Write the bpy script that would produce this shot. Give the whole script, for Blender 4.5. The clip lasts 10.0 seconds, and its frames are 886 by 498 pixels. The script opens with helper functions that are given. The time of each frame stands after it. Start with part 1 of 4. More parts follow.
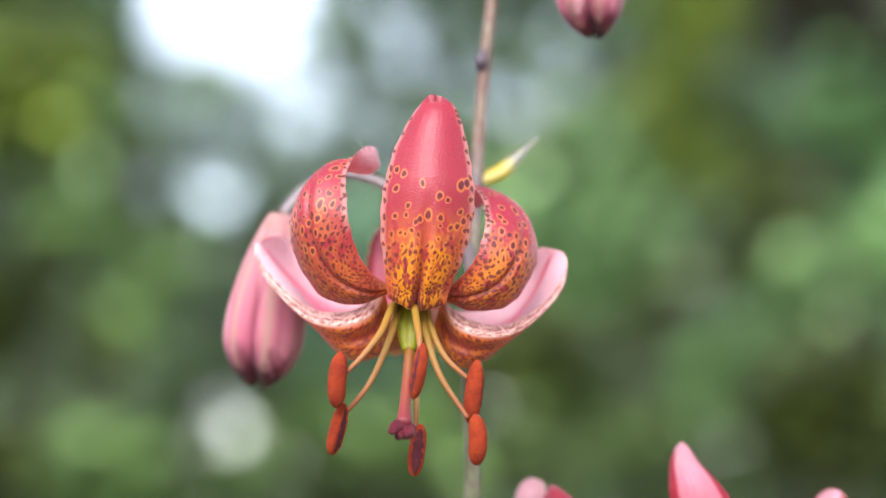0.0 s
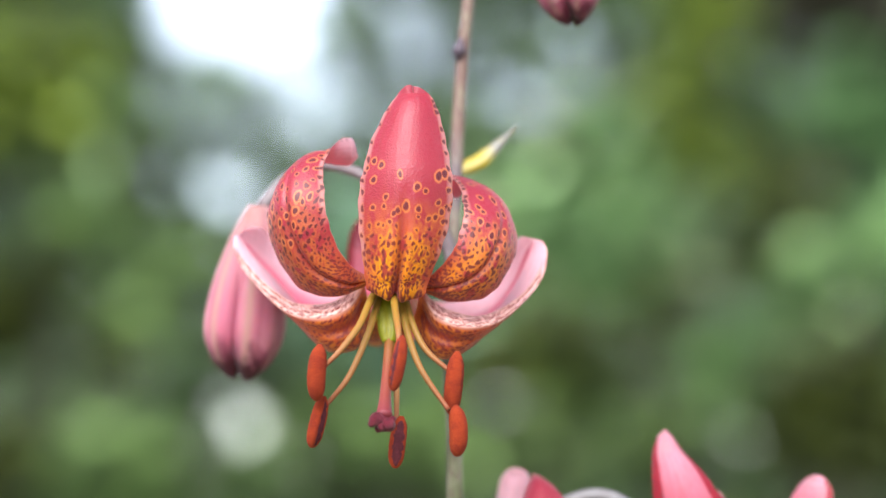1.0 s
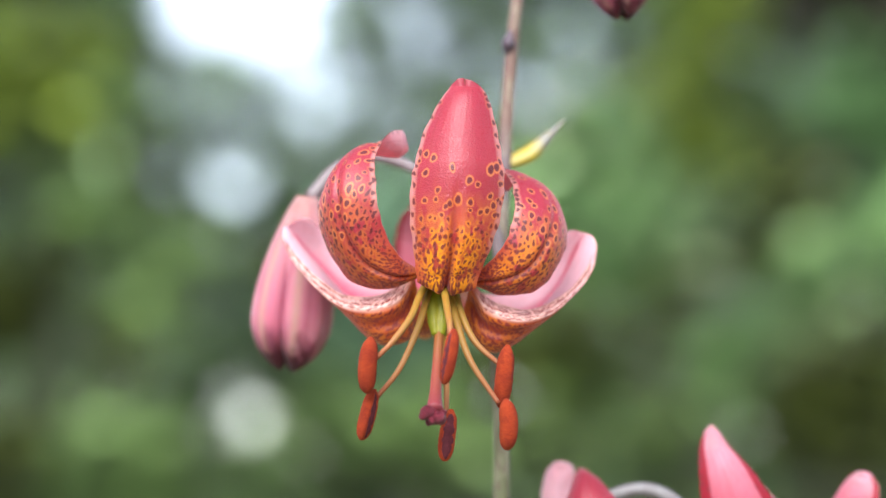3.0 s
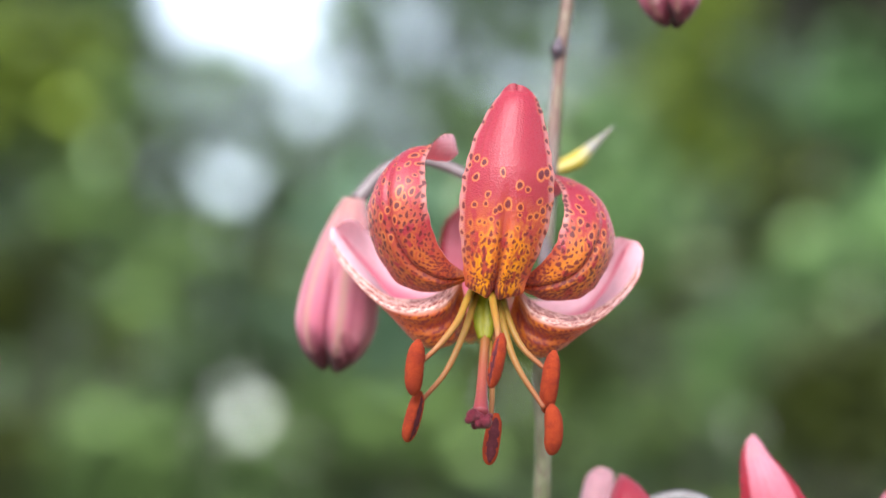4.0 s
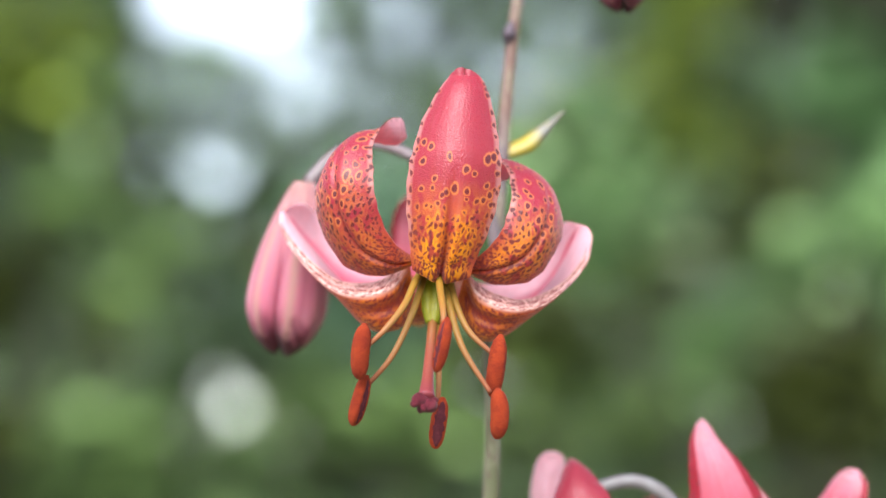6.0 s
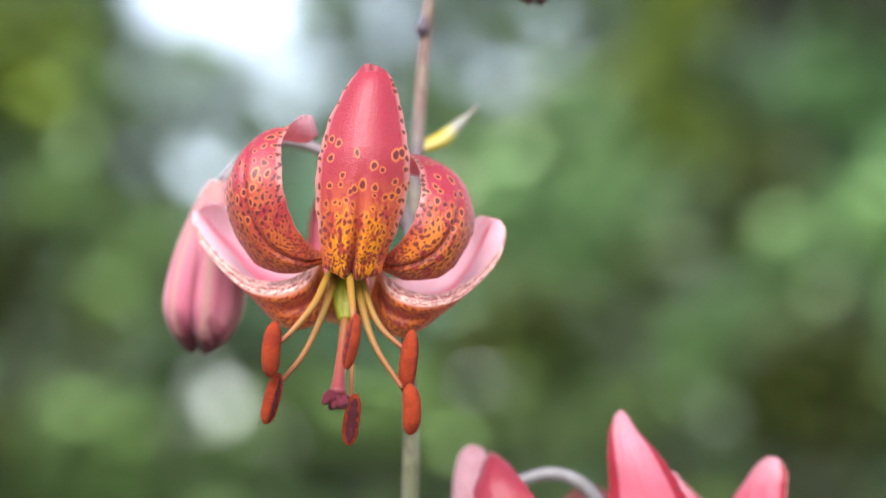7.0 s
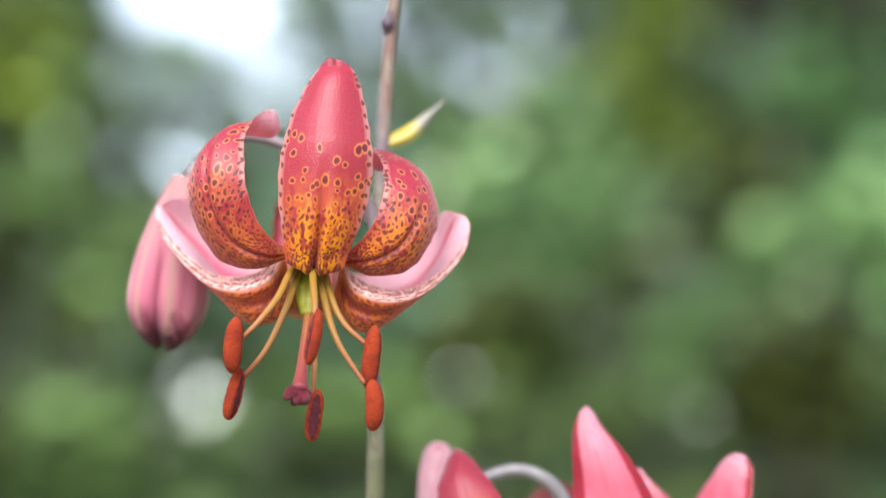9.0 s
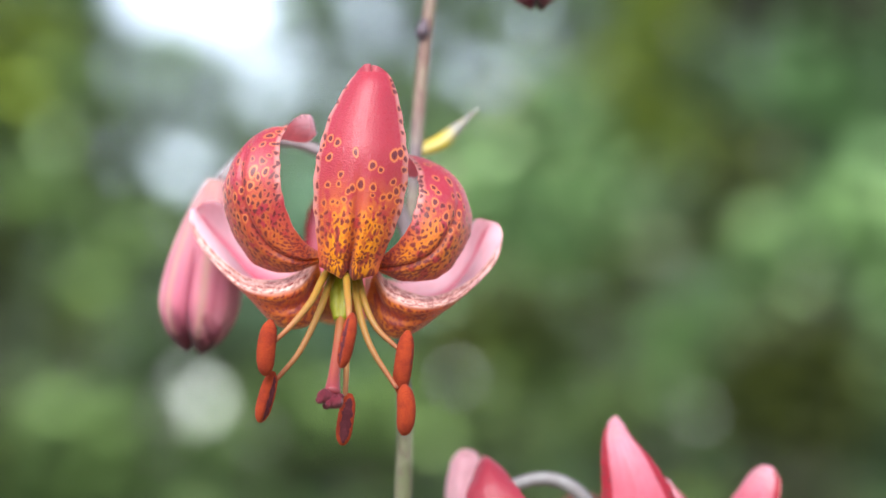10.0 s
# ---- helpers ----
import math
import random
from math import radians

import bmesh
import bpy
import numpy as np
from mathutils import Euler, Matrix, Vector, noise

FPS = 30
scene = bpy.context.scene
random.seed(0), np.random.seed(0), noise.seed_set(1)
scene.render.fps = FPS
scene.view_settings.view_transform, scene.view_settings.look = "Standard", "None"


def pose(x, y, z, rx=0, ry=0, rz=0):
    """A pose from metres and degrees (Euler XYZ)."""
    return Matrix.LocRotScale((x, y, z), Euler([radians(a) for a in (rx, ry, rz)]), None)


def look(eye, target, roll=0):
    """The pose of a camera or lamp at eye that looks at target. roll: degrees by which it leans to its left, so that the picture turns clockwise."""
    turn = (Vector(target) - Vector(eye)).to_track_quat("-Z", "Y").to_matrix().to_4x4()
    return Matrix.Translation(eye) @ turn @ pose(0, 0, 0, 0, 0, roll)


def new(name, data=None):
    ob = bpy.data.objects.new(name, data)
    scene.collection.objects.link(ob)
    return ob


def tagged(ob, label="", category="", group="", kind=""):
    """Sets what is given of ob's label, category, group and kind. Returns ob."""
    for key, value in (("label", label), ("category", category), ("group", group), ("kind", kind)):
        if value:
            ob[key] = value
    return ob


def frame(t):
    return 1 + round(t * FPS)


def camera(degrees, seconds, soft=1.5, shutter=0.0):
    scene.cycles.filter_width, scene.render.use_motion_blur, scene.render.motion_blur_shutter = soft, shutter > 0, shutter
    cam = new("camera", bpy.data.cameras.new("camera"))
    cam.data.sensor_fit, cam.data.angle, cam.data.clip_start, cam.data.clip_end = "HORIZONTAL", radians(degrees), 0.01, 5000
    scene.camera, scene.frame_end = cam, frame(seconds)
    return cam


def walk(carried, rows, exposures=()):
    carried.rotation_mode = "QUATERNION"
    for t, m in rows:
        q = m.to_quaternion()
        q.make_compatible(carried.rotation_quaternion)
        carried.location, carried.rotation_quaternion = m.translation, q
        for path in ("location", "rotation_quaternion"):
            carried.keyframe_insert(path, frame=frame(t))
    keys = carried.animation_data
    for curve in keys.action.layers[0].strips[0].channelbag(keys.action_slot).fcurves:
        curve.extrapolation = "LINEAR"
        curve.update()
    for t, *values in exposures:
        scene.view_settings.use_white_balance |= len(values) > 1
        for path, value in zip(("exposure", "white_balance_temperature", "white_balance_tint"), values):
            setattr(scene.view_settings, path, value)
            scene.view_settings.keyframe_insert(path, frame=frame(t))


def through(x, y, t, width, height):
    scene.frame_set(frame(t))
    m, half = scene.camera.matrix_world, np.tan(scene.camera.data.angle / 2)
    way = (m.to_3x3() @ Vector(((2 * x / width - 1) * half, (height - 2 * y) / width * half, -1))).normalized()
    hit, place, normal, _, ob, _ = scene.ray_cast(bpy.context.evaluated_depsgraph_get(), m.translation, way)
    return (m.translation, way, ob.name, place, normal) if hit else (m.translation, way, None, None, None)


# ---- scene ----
# The camera: a close-up lens on a stand, panning slowly.
cam = camera(22, 10.0, soft=1.35)
cam.data.dof.use_dof = True
cam.data.dof.focus_distance = 0.316
cam.data.dof.aperture_fstop = 8.6
walk(cam, [
    (0, pose(0, -0.32, 0.9, 96.000, -0.000, 0.000)),
    (0.5, pose(0, -0.32, 0.9, 95.943, -0.013, 0.127)),
    (1, pose(0, -0.32, 0.9, 95.886, -0.030, 0.283)),
    (1.5, pose(0, -0.32, 0.9, 95.844, -0.036, 0.339)),
    (2, pose(0, -0.32, 0.9, 95.815, -0.040, 0.381)),
    (2.5, pose(0, -0.32, 0.9, 95.758, -0.042, 0.396)),
    (2.7, pose(0, -0.32, 0.9, 95.744, -0.042, 0.396)),
    (3.8, pose(0, -0.32, 0.9, 95.645, -0.036, 0.339)),
    (4, pose(0, -0.32, 0.9, 95.631, -0.034, 0.325)),
    (4.5, pose(0, -0.32, 0.9, 95.574, -0.022, 0.212)),
    (5, pose(0, -0.32, 0.9, 95.517, -0.018, 0.170)),
    (5.5, pose(0, -0.32, 0.9, 95.460, -0.010, 0.099)),
    (5.7, pose(0, -0.32, 0.9, 95.439, -0.006, 0.057)),
    (6.8, pose(0, -0.32, 0.9, 95.361, 0.024, -0.226)),
    (7, pose(0, -0.32, 0.9, 95.346, 0.030, -0.283)),
    (7.5, pose(0, -0.32, 0.9, 95.318, 0.048, -0.452)),
    (8, pose(0, -0.32, 0.9, 95.304, 0.059, -0.565)),
    (8.5, pose(0, -0.32, 0.9, 95.289, 0.070, -0.664)),
    (9, pose(0, -0.32, 0.9, 95.275, 0.076, -0.721)),
    (9.5, pose(0, -0.32, 0.9, 95.275, 0.079, -0.749)),
    (10, pose(0, -0.32, 0.9, 95.261, 0.083, -0.791)),
], exposures=[(0.0, 2.02), (10.0, 2.02)])

# ---- world and sun: a bright overcast sky ----
SUN_EL, SUN_AZ = 42, 194
world = bpy.data.worlds.new("overcast_sky")
scene.world = world
world.use_nodes = True
wn, wl = world.node_tree.nodes, world.node_tree.links
wn.clear()
sky = wn.new("ShaderNodeTexSky")
sky.sky_type = "NISHITA"
sky.sun_disc = False
sky.sun_elevation, sky.sun_rotation = radians(SUN_EL), radians(SUN_AZ)
sky.air_density, sky.dust_density, sky.ozone_density, sky.altitude = 1.0, 0.2, 2.0, 1500
haze = wn.new("ShaderNodeHueSaturation")
haze.inputs["Saturation"].default_value = 0.48
back = wn.new("ShaderNodeBackground")
back.inputs["Strength"].default_value = 0.12
wout = wn.new("ShaderNodeOutputWorld")
wl.new(sky.outputs[0], haze.inputs["Color"])
cool = wn.new("ShaderNodeMix")
cool.data_type, cool.blend_type = "RGBA", "MULTIPLY"
cool.inputs[0].default_value, cool.inputs[7].default_value = 1.0, (0.985, 0.995, 0.99, 1)
wl.new(haze.outputs[0], cool.inputs[6])
wl.new(cool.outputs[2], back.inputs["Color"])
wl.new(back.outputs[0], wout.inputs["Surface"])

sun = new("sun", bpy.data.lights.new("sun", "SUN"))
sun.data.energy, sun.data.angle, sun.data.color = 3.2, radians(50), (1.0, 0.98, 0.97)
az, el = radians(SUN_AZ), radians(SUN_EL)
sun.matrix_world = look((math.sin(az) * math.cos(el) * 9, math.cos(az) * math.cos(el) * 9, math.sin(el) * 9 + 1), (0, 0, 1))


# ---- materials ----
class Mat:
    """A node material with a Principled surface."""

    def __init__(self, name, rough=0.5, **values):
        self.m = bpy.data.materials.new(name)
        self.m.use_nodes = True
        self.t = self.m.node_tree
        self.b = self.t.nodes["Principled BSDF"]
        self.b.inputs["Roughness"].default_value = rough
        for key, value in values.items():
            self.b.inputs[key.replace("_", " ")].default_value = value

    def node(self, kind, **props):
        n = self.t.nodes.new(kind)
        if "operation" in props:
            n.operation = props["operation"]
        if "attribute_name" in props:
            n.attribute_name = props["attribute_name"]
        if "data_type" in props:
            n.data_type, n.blend_type = props["data_type"], props["blend_type"]
        return n

    def link(self, a, b):
        self.t.links.new(a, b)

    def coords(self, scale):
        c = self.node("ShaderNodeTexCoord")
        m = self.node("ShaderNodeMapping")
        m.inputs["Scale"].default_value = scale
        self.link(c.outputs["Object"], m.inputs["Vector"])
        return m.outputs[0]

    def noise(self, scale, detail=4.0, stretch=(1, 1, 1)):
        n = self.node("ShaderNodeTexNoise")
        n.inputs["Scale"].default_value, n.inputs["Detail"].default_value = scale, detail
        self.link(self.coords(stretch), n.inputs["Vector"])
        return n.outputs["Fac"]

    def attr(self, name):
        return self.node("ShaderNodeAttribute", attribute_name=name).outputs["Fac"]

    def ramp(self, fac, stops):
        r = self.node("ShaderNodeValToRGB")
        els = r.color_ramp.elements
        while len(els) < len(stops):
            els.new(0.5)
        for e, (p, c) in zip(els, stops):
            e.position, e.color = p, (*c, 1) if len(c) == 3 else c
        self.link(fac, r.inputs[0])
        return r.outputs[0]

    def value(self, fac, a, b, c=0.0, d=1.0):
        r = self.node("ShaderNodeMapRange")
        for k, v in zip(("From Min", "From Max", "To Min", "To Max"), (a, b, c, d)):
            r.inputs[k].default_value = v
        self.link(fac, r.inputs["Value"])
        return r.outputs[0]

    def times(self, a, b, op="MULTIPLY"):
        n = self.node("ShaderNodeMath", operation=op)
        for i, v in enumerate((a, b)):
            if isinstance(v, (int, float)):
                n.inputs[i].default_value = v
            else:
                self.link(v, n.inputs[i])
        return n.outputs[0]

    def mix(self, fac, a, b, blend="MIX"):
        n = self.node("ShaderNodeMix", data_type="RGBA", blend_type=blend)
        for i, v in ((0, fac), (6, a), (7, b)):
            if isinstance(v, (int, float)):
                n.inputs[i].default_value = v
            elif isinstance(v, tuple):
                n.inputs[i].default_value = (*v, 1)
            else:
                self.link(v, n.inputs[i])
        return n.outputs[2]

    def color(self, out):
        self.link(out, self.b.inputs["Base Color"])

    def bump(self, height, strength, distance):
        n = self.node("ShaderNodeBump")
        n.inputs["Strength"].default_value, n.inputs["Distance"].default_value = strength, distance
        self.link(height, n.inputs["Height"])
        self.link(n.outputs[0], self.b.inputs["Normal"])

    def glow_through(self, color, share):
        """Thin tissue: part of the light passes through it."""
        tr = self.node("ShaderNodeBsdfTranslucent")
        self.link(color, tr.inputs["Color"])
        mx = self.node("ShaderNodeMixShader")
        mx.inputs[0].default_value = share
        self.link(self.b.outputs[0], mx.inputs[1])
        self.link(tr.outputs[0], mx.inputs[2])
        self.link(mx.outputs[0], self.t.nodes["Material Output"].inputs["Surface"])

    def rough(self, out):
        self.link(out, self.b.inputs["Roughness"])


def tepal_inside():
    m = Mat("tepal_inner_spotted", 0.36, Subsurface_Weight=0.15, Subsurface_Scale=0.0008, Specular_IOR_Level=0.5, Coat_Weight=0.35, Coat_Roughness=0.38, Sheen_Weight=0.4, Sheen_Roughness=0.4)
    m.b.inputs["Sheen Tint"].default_value = (1.0, 0.50, 0.50, 1)
    m.b.inputs["Subsurface Radius"].default_value = (0.85, 0.438, 0.325)
    streak = m.noise(1500, 3, (0.85, 0.85, 0.286))
    base = m.ramp(m.times(m.attr("along"), m.value(streak, 0.3, 0.7, -0.07, 0.07), "ADD"), [
        (0.0, (0.52, 0.172, 0.012)), (0.07, (0.53, 0.134, 0.014)), (0.15, (0.48, 0.094, 0.020)), (0.27, (0.42, 0.066, 0.028)),
        (0.40, (0.369, 0.039, 0.0382)), (0.52, (0.347, 0.0268, 0.0459)), (0.85, (0.339, 0.0245, 0.0504)), (1.0, (0.323, 0.0206, 0.0459))])
    vein = m.value(m.noise(2600, 2, (0.85, 0.85, 0.13)), 0.50, 0.66)
    low = m.value(m.attr("along"), 0.50, 0.30)
    base = m.mix(m.times(m.times(vein, low), m.attr("red")), base, (0.377, 0.0345, 0.0255))
    rose = m.value(m.noise(330, 2), 0.50, 0.62)
    base = m.mix(m.times(m.times(rose, low), m.attr("red")), base, (0.41, 0.0374, 0.0331))
    patch = m.value(m.noise(620, 3, (1, 1, 0.6)), 0.38, 0.48)
    base = m.mix(m.times(patch, m.attr("gold")), base, (0.852, 0.339, 0.002))
    base = m.mix(m.times(m.value(m.attr("vein"), 0.1, 0.9), 0.3), base, (0.30, 0.03, 0.03))
    base = m.mix(m.times(m.attr("edge"), 0.92), base, (0.80, 0.56, 0.50))
    base = m.mix(m.times(m.attr("groove"), 0.85), base, (0.213, 0.0161, 0.00918))
    ring = m.mix(m.value(m.attr("along"), 0.30, 0.55), (0.695, 0.196, 0.00765), (0.622, 0.19, 0.0612))
    base = m.mix(m.attr("halo"), base, ring)
    dot = m.mix(m.value(m.attr("along"), 0.30, 0.60), (0.19, 0.024, 0.024), (0.095, 0.011, 0.018))
    base = m.mix(m.times(m.attr("spot"), 0.93), base, dot)
    m.color(base)
    grain = m.noise(6500, 2)
    m.rough(m.value(grain, 0.35, 0.65, 0.20, 0.52))
    m.bump(m.times(grain, m.times(m.noise(3300, 1), 1.3), "ADD"), 0.45, 0.0002)
    m.glow_through(base, 0.55)
    return m.m


def tepal_outside(name, rim, share, tint=(1.0, 1.0, 1.0), pale=0.12, blush=0.0):
    m = Mat(name, 0.42, Subsurface_Weight=0.2, Subsurface_Scale=0.001, Specular_IOR_Level=0.2)
    m.b.inputs["Subsurface Radius"].default_value = (0.85, 0.48, 0.42)
    streak = m.noise(1300, 3, (0.85, 0.85, 0.3))
    base = m.ramp(m.times(m.attr("along"), m.value(streak, 0.3, 0.7, -0.05, 0.05), "ADD"), [
        (0.0, (0.50, 0.24, 0.06)), (0.10, (0.60, 0.36, 0.22)), (0.25, (0.84, 0.54, 0.61)), (0.6, (0.86, 0.54, 0.62)), (1.0, (0.84, 0.50, 0.58))])
    base = m.mix(m.times(m.value(m.attr("vein"), 0.0, 1.0), 0.25), base, (0.58, 0.19, 0.27))
    base = m.mix(m.times(m.attr("groove"), 0.85), base, (0.76, 0.11, 0.21))
    base = m.mix(m.times(m.value(streak, 0.5, 0.75), 0.4), base, (0.568, 0.33, 0.363))
    # Pale patches; strong on the rose tepals, where they imitate sheen.
    cloud = m.value(m.noise(230, 3, (1, 1, 0.5)), 0.46, 0.60)
    base = m.mix(m.times(cloud, pale), base, (0.62, 0.47, 0.49))
    base = m.mix(m.times(m.value(m.attr("along"), 0.82, 0.52), blush), base, (0.74, 0.13, 0.22))
    base = m.mix(m.times(m.attr("edge"), share), base, rim)
    base = m.mix(m.times(m.attr("spot"), m.attr("edge")), base, (0.258, 0.0749, 0.0869))
    m.color(base)
    base = m.mix(1.0, base, tint, "MULTIPLY")
    m.color(base)
    m.bump(m.noise(2500, 3), 0.25, 0.0002)
    m.glow_through(base, 0.58)
    return m.m


def bud_skin(name, dark, cream):
    m = Mat(name, 0.6, Subsurface_Weight=0.15, Subsurface_Scale=0.001, Specular_IOR_Level=0.15, Sheen_Weight=0.05)
    streak = m.noise(900, 4, (0.68, 0.629, 0.12))
    run = m.times(m.attr("along"), m.value(streak, 0.3, 0.7, -0.06, 0.06), "ADD")
    base = m.ramp(run, [(0.0, (0.197, 0.100, 0.095)), (0.25, (0.261, 0.106, 0.122)), (0.6, (0.272, 0.078, 0.115)), (1.0, (0.243, 0.058, 0.091))])
    base = m.mix(m.times(m.value(m.noise(420, 3, (1, 1, 0.12)), 0.48, 0.7), cream), base, (0.418, 0.255, 0.255))
    base = m.mix(m.times(m.attr("stripe"), 0.65), base, (0.221, 0.146, 0.102))
    base = m.mix(m.times(m.attr("groove"), 0.8), base, (0.134, 0.017, 0.035))
    base = m.mix(m.value(run, dark, dark + 0.17), base, (0.034, 0.002, 0.007))
    m.color(base)
    m.bump(m.noise(1800, 3), 0.3, 0.0003)
    return m.m


def simple(name, a, b, scale, rough, stretch=(1, 1, 1), bump=0.3, depth=0.0003, **values):
    m = Mat(name, rough, **values)
    f = m.noise(scale, 5, stretch)
    fine = m.noise(scale * 5, 3, stretch)
    m.color(m.mix(m.times(m.value(fine, 0.35, 0.65), 0.35), m.ramp(f, [(0.32, a), (0.68, b)]), tuple(0.6 * v for v in a)))
    m.bump(fine, bump, depth)
    return m.m


def stem_skin():
    m = Mat("stem_mottled", 0.55, Specular_IOR_Level=0.25)
    tone = m.ramp(m.attr("along"), [(0.0, (0.06, 0.074, 0.025)), (0.5, (0.072, 0.078, 0.035)), (0.72, (0.085, 0.066, 0.046)), (0.80, (0.080, 0.066, 0.074)), (0.86, (0.112, 0.068, 0.054)), (1.0, (0.105, 0.055, 0.050))])
    tone = m.mix(m.times(m.value(m.noise(700, 4, (1, 1, 0.3)), 0.45, 0.62), 0.5), tone, (0.17, 0.15, 0.105))
    tone = m.mix(m.times(m.value(m.noise(1500, 3, (1, 1, 0.4)), 0.52, 0.64), 0.65), tone, (0.075, 0.034, 0.034))
    m.color(tone)
    m.bump(m.noise(2200, 3), 0.35, 0.0002)
    return m.m


def foliage(name, dark, light, rough=0.5, through=0.3):
    m = Mat(name, rough, Specular_IOR_Level=0.25)
    isl = m.node("ShaderNodeNewGeometry").outputs["Random Per Island"]
    # The top stops paint sky glints into the colour of a few leaves.
    tone = m.ramp(isl, [(0.0, tuple(0.35 * v for v in dark)), (0.55, tuple(0.5 * (a + b) for a, b in zip(dark, light))), (0.84, light), (0.925, tuple(min(1.7 * v, 0.8) for v in light)), (0.95, tuple(min(2.5 * v, 0.8) for v in light))])
    tone = m.mix(m.times(m.value(m.noise(7, 3), 0.45, 0.62), 0.6), tone, tuple(0.55 * v for v in dark))
    m.color(tone)
    m.bump(m.noise(60, 3), 0.2, 0.004)
    m.glow_through(tone, through)
    return m.m


M_IN, M_OUT, M_STEM = tepal_inside(), tepal_outside("tepal_outer_pink", (0.84, 0.60, 0.66), 0.8), stem_skin()
# Rose: pale patches and paler tips put the sky's sheen into the colour.
M_ROSE = tepal_outside("tepal_outer_rose", (0.40, 0.030, 0.055), 0.95, (0.70, 0.52, 0.56), 0.75, 0.7)
M_RED = tepal_outside("tepal_outer_red", (0.16, 0.018, 0.032), 0.95, (0.36, 0.12, 0.17), 0.05)
M_BUD, M_PALE_BUD = bud_skin("bud_dusky_pink", 0.77, 0.25), bud_skin("bud_pale_pink", 0.80, 0.9)
M_ANTHER = Mat("anther_pollen_orange", 0.9, Specular_IOR_Level=0.15)
M_ANTHER.color(M_ANTHER.mix(M_ANTHER.times(M_ANTHER.value(M_ANTHER.noise(700, 3), 0.42, 0.65), 0.6), M_ANTHER.ramp(M_ANTHER.noise(13000, 2), [(0.30, (0.085, 0.007, 0.004)), (0.48, (0.20, 0.022, 0.006)), (0.75, (0.30, 0.050, 0.010))]), (0.11, 0.009, 0.005)))
M_ANTHER.bump(M_ANTHER.noise(13000, 2), 0.8, 0.0003)
M_ANTHER = M_ANTHER.m
M_SEAM = simple("anther_seam_purple", (0.035, 0.006, 0.009), (0.085, 0.018, 0.024), 1500, 0.8, bump=0.5, Specular_IOR_Level=0.1)
M_FIL = Mat("filament_amber", 0.5, Specular_IOR_Level=0.2, Subsurface_Weight=0.2, Subsurface_Scale=0.0006)
M_FIL.color(M_FIL.ramp(M_FIL.attr("along"), [(0.0, (0.15, 0.084, 0.006)), (0.5, (0.165, 0.082, 0.015)), (0.8, (0.165, 0.066, 0.022)), (1.0, (0.15, 0.042, 0.02))]))
M_FIL.bump(M_FIL.noise(2500, 3), 0.2, 0.0001)
M_FIL = M_FIL.m
M_OVARY = simple("ovary_green", (0.13, 0.14, 0.003), (0.205, 0.175, 0.006), 700, 0.4, (1, 1, 0.3), Specular_IOR_Level=0.25)
M_STYLE = Mat("style_pink", 0.5, Specular_IOR_Level=0.25, Subsurface_Weight=0.15, Subsurface_Scale=0.0006)
M_STYLE.color(M_STYLE.ramp(M_STYLE.attr("along"), [(0.0, (0.178, 0.069, 0.0162)), (0.35, (0.149, 0.0346, 0.0194)), (1.0, (0.116, 0.0173, 0.0227))]))
M_STYLE.bump(M_STYLE.noise(2200, 3), 0.25, 0.0002)
M_STYLE = M_STYLE.m
M_STIGMA = simple("stigma_crimson", (0.054, 0.0032, 0.009), (0.126, 0.0112, 0.0225), 1600, 0.45, bump=0.9, depth=0.0005, Specular_IOR_Level=0.25)
M_PED = simple("pedicel_greyish", (0.085, 0.055, 0.06), (0.125, 0.10, 0.105), 600, 0.5, (1, 1, 0.3))
M_ARCH = simple("pedicel_pale_grey", (0.096, 0.084, 0.087), (0.141, 0.138, 0.141), 600, 0.5, (1, 1, 0.3))
M_BRACT = Mat("bract_yellow", 0.5)
M_BRACT.color(M_BRACT.mix(M_BRACT.times(M_BRACT.value(M_BRACT.noise(700, 3), 0.45, 0.65), 0.4), M_BRACT.ramp(M_BRACT.attr("along"), [
    (0.0, (0.204, 0.174, 0.078)), (0.12, (0.222, 0.174, 0.03)), (0.36, (0.24, 0.18, 0.006)), (0.48, (0.192, 0.162, 0.048)), (0.60, (0.114, 0.108, 0.096)), (1.0, (0.054, 0.048, 0.051))]), (0.156, 0.132, 0.036)))
M_BRACT = M_BRACT.m
M_NODE = simple("stem_scar_dark", (0.03, 0.018, 0.03), (0.06, 0.036, 0.048), 900, 0.6)
M_BARK = simple("bark_brown", (0.027, 0.0216, 0.018), (0.051, 0.042, 0.036), 14, 0.85, (1, 1, 0.25), 0.8, 0.02)


# ---- helpers for meshes ----
def curve(points, n):
    """n points along a smooth curve through the given ones (Catmull-Rom, even in the parameter)."""
    p = np.array(points, float)
    p = np.vstack([2 * p[0] - p[1], p, 2 * p[-1] - p[-2]])
    out = []
    for t in np.linspace(0, len(points) - 1, n):
        i = min(int(t), len(points) - 2)
        u = t - i
        a, b, c, d = p[i:i + 4]
        out.append(0.5 * (2 * b + (c - a) * u + (2 * a - 5 * b + 4 * c - d) * u * u + (3 * b - a - 3 * c + d) * u ** 3))
    return np.array(out)


TILT = np.array(Matrix.Rotation(radians(6), 3, "X"))
HEART = np.array((-0.00635, -0.03092, 0.92556))


def local(p):
    """From millimetres round the open flower's heart to metres from the plant's foot."""
    return np.asarray(p, float) / 1000 @ TILT.T + HEART


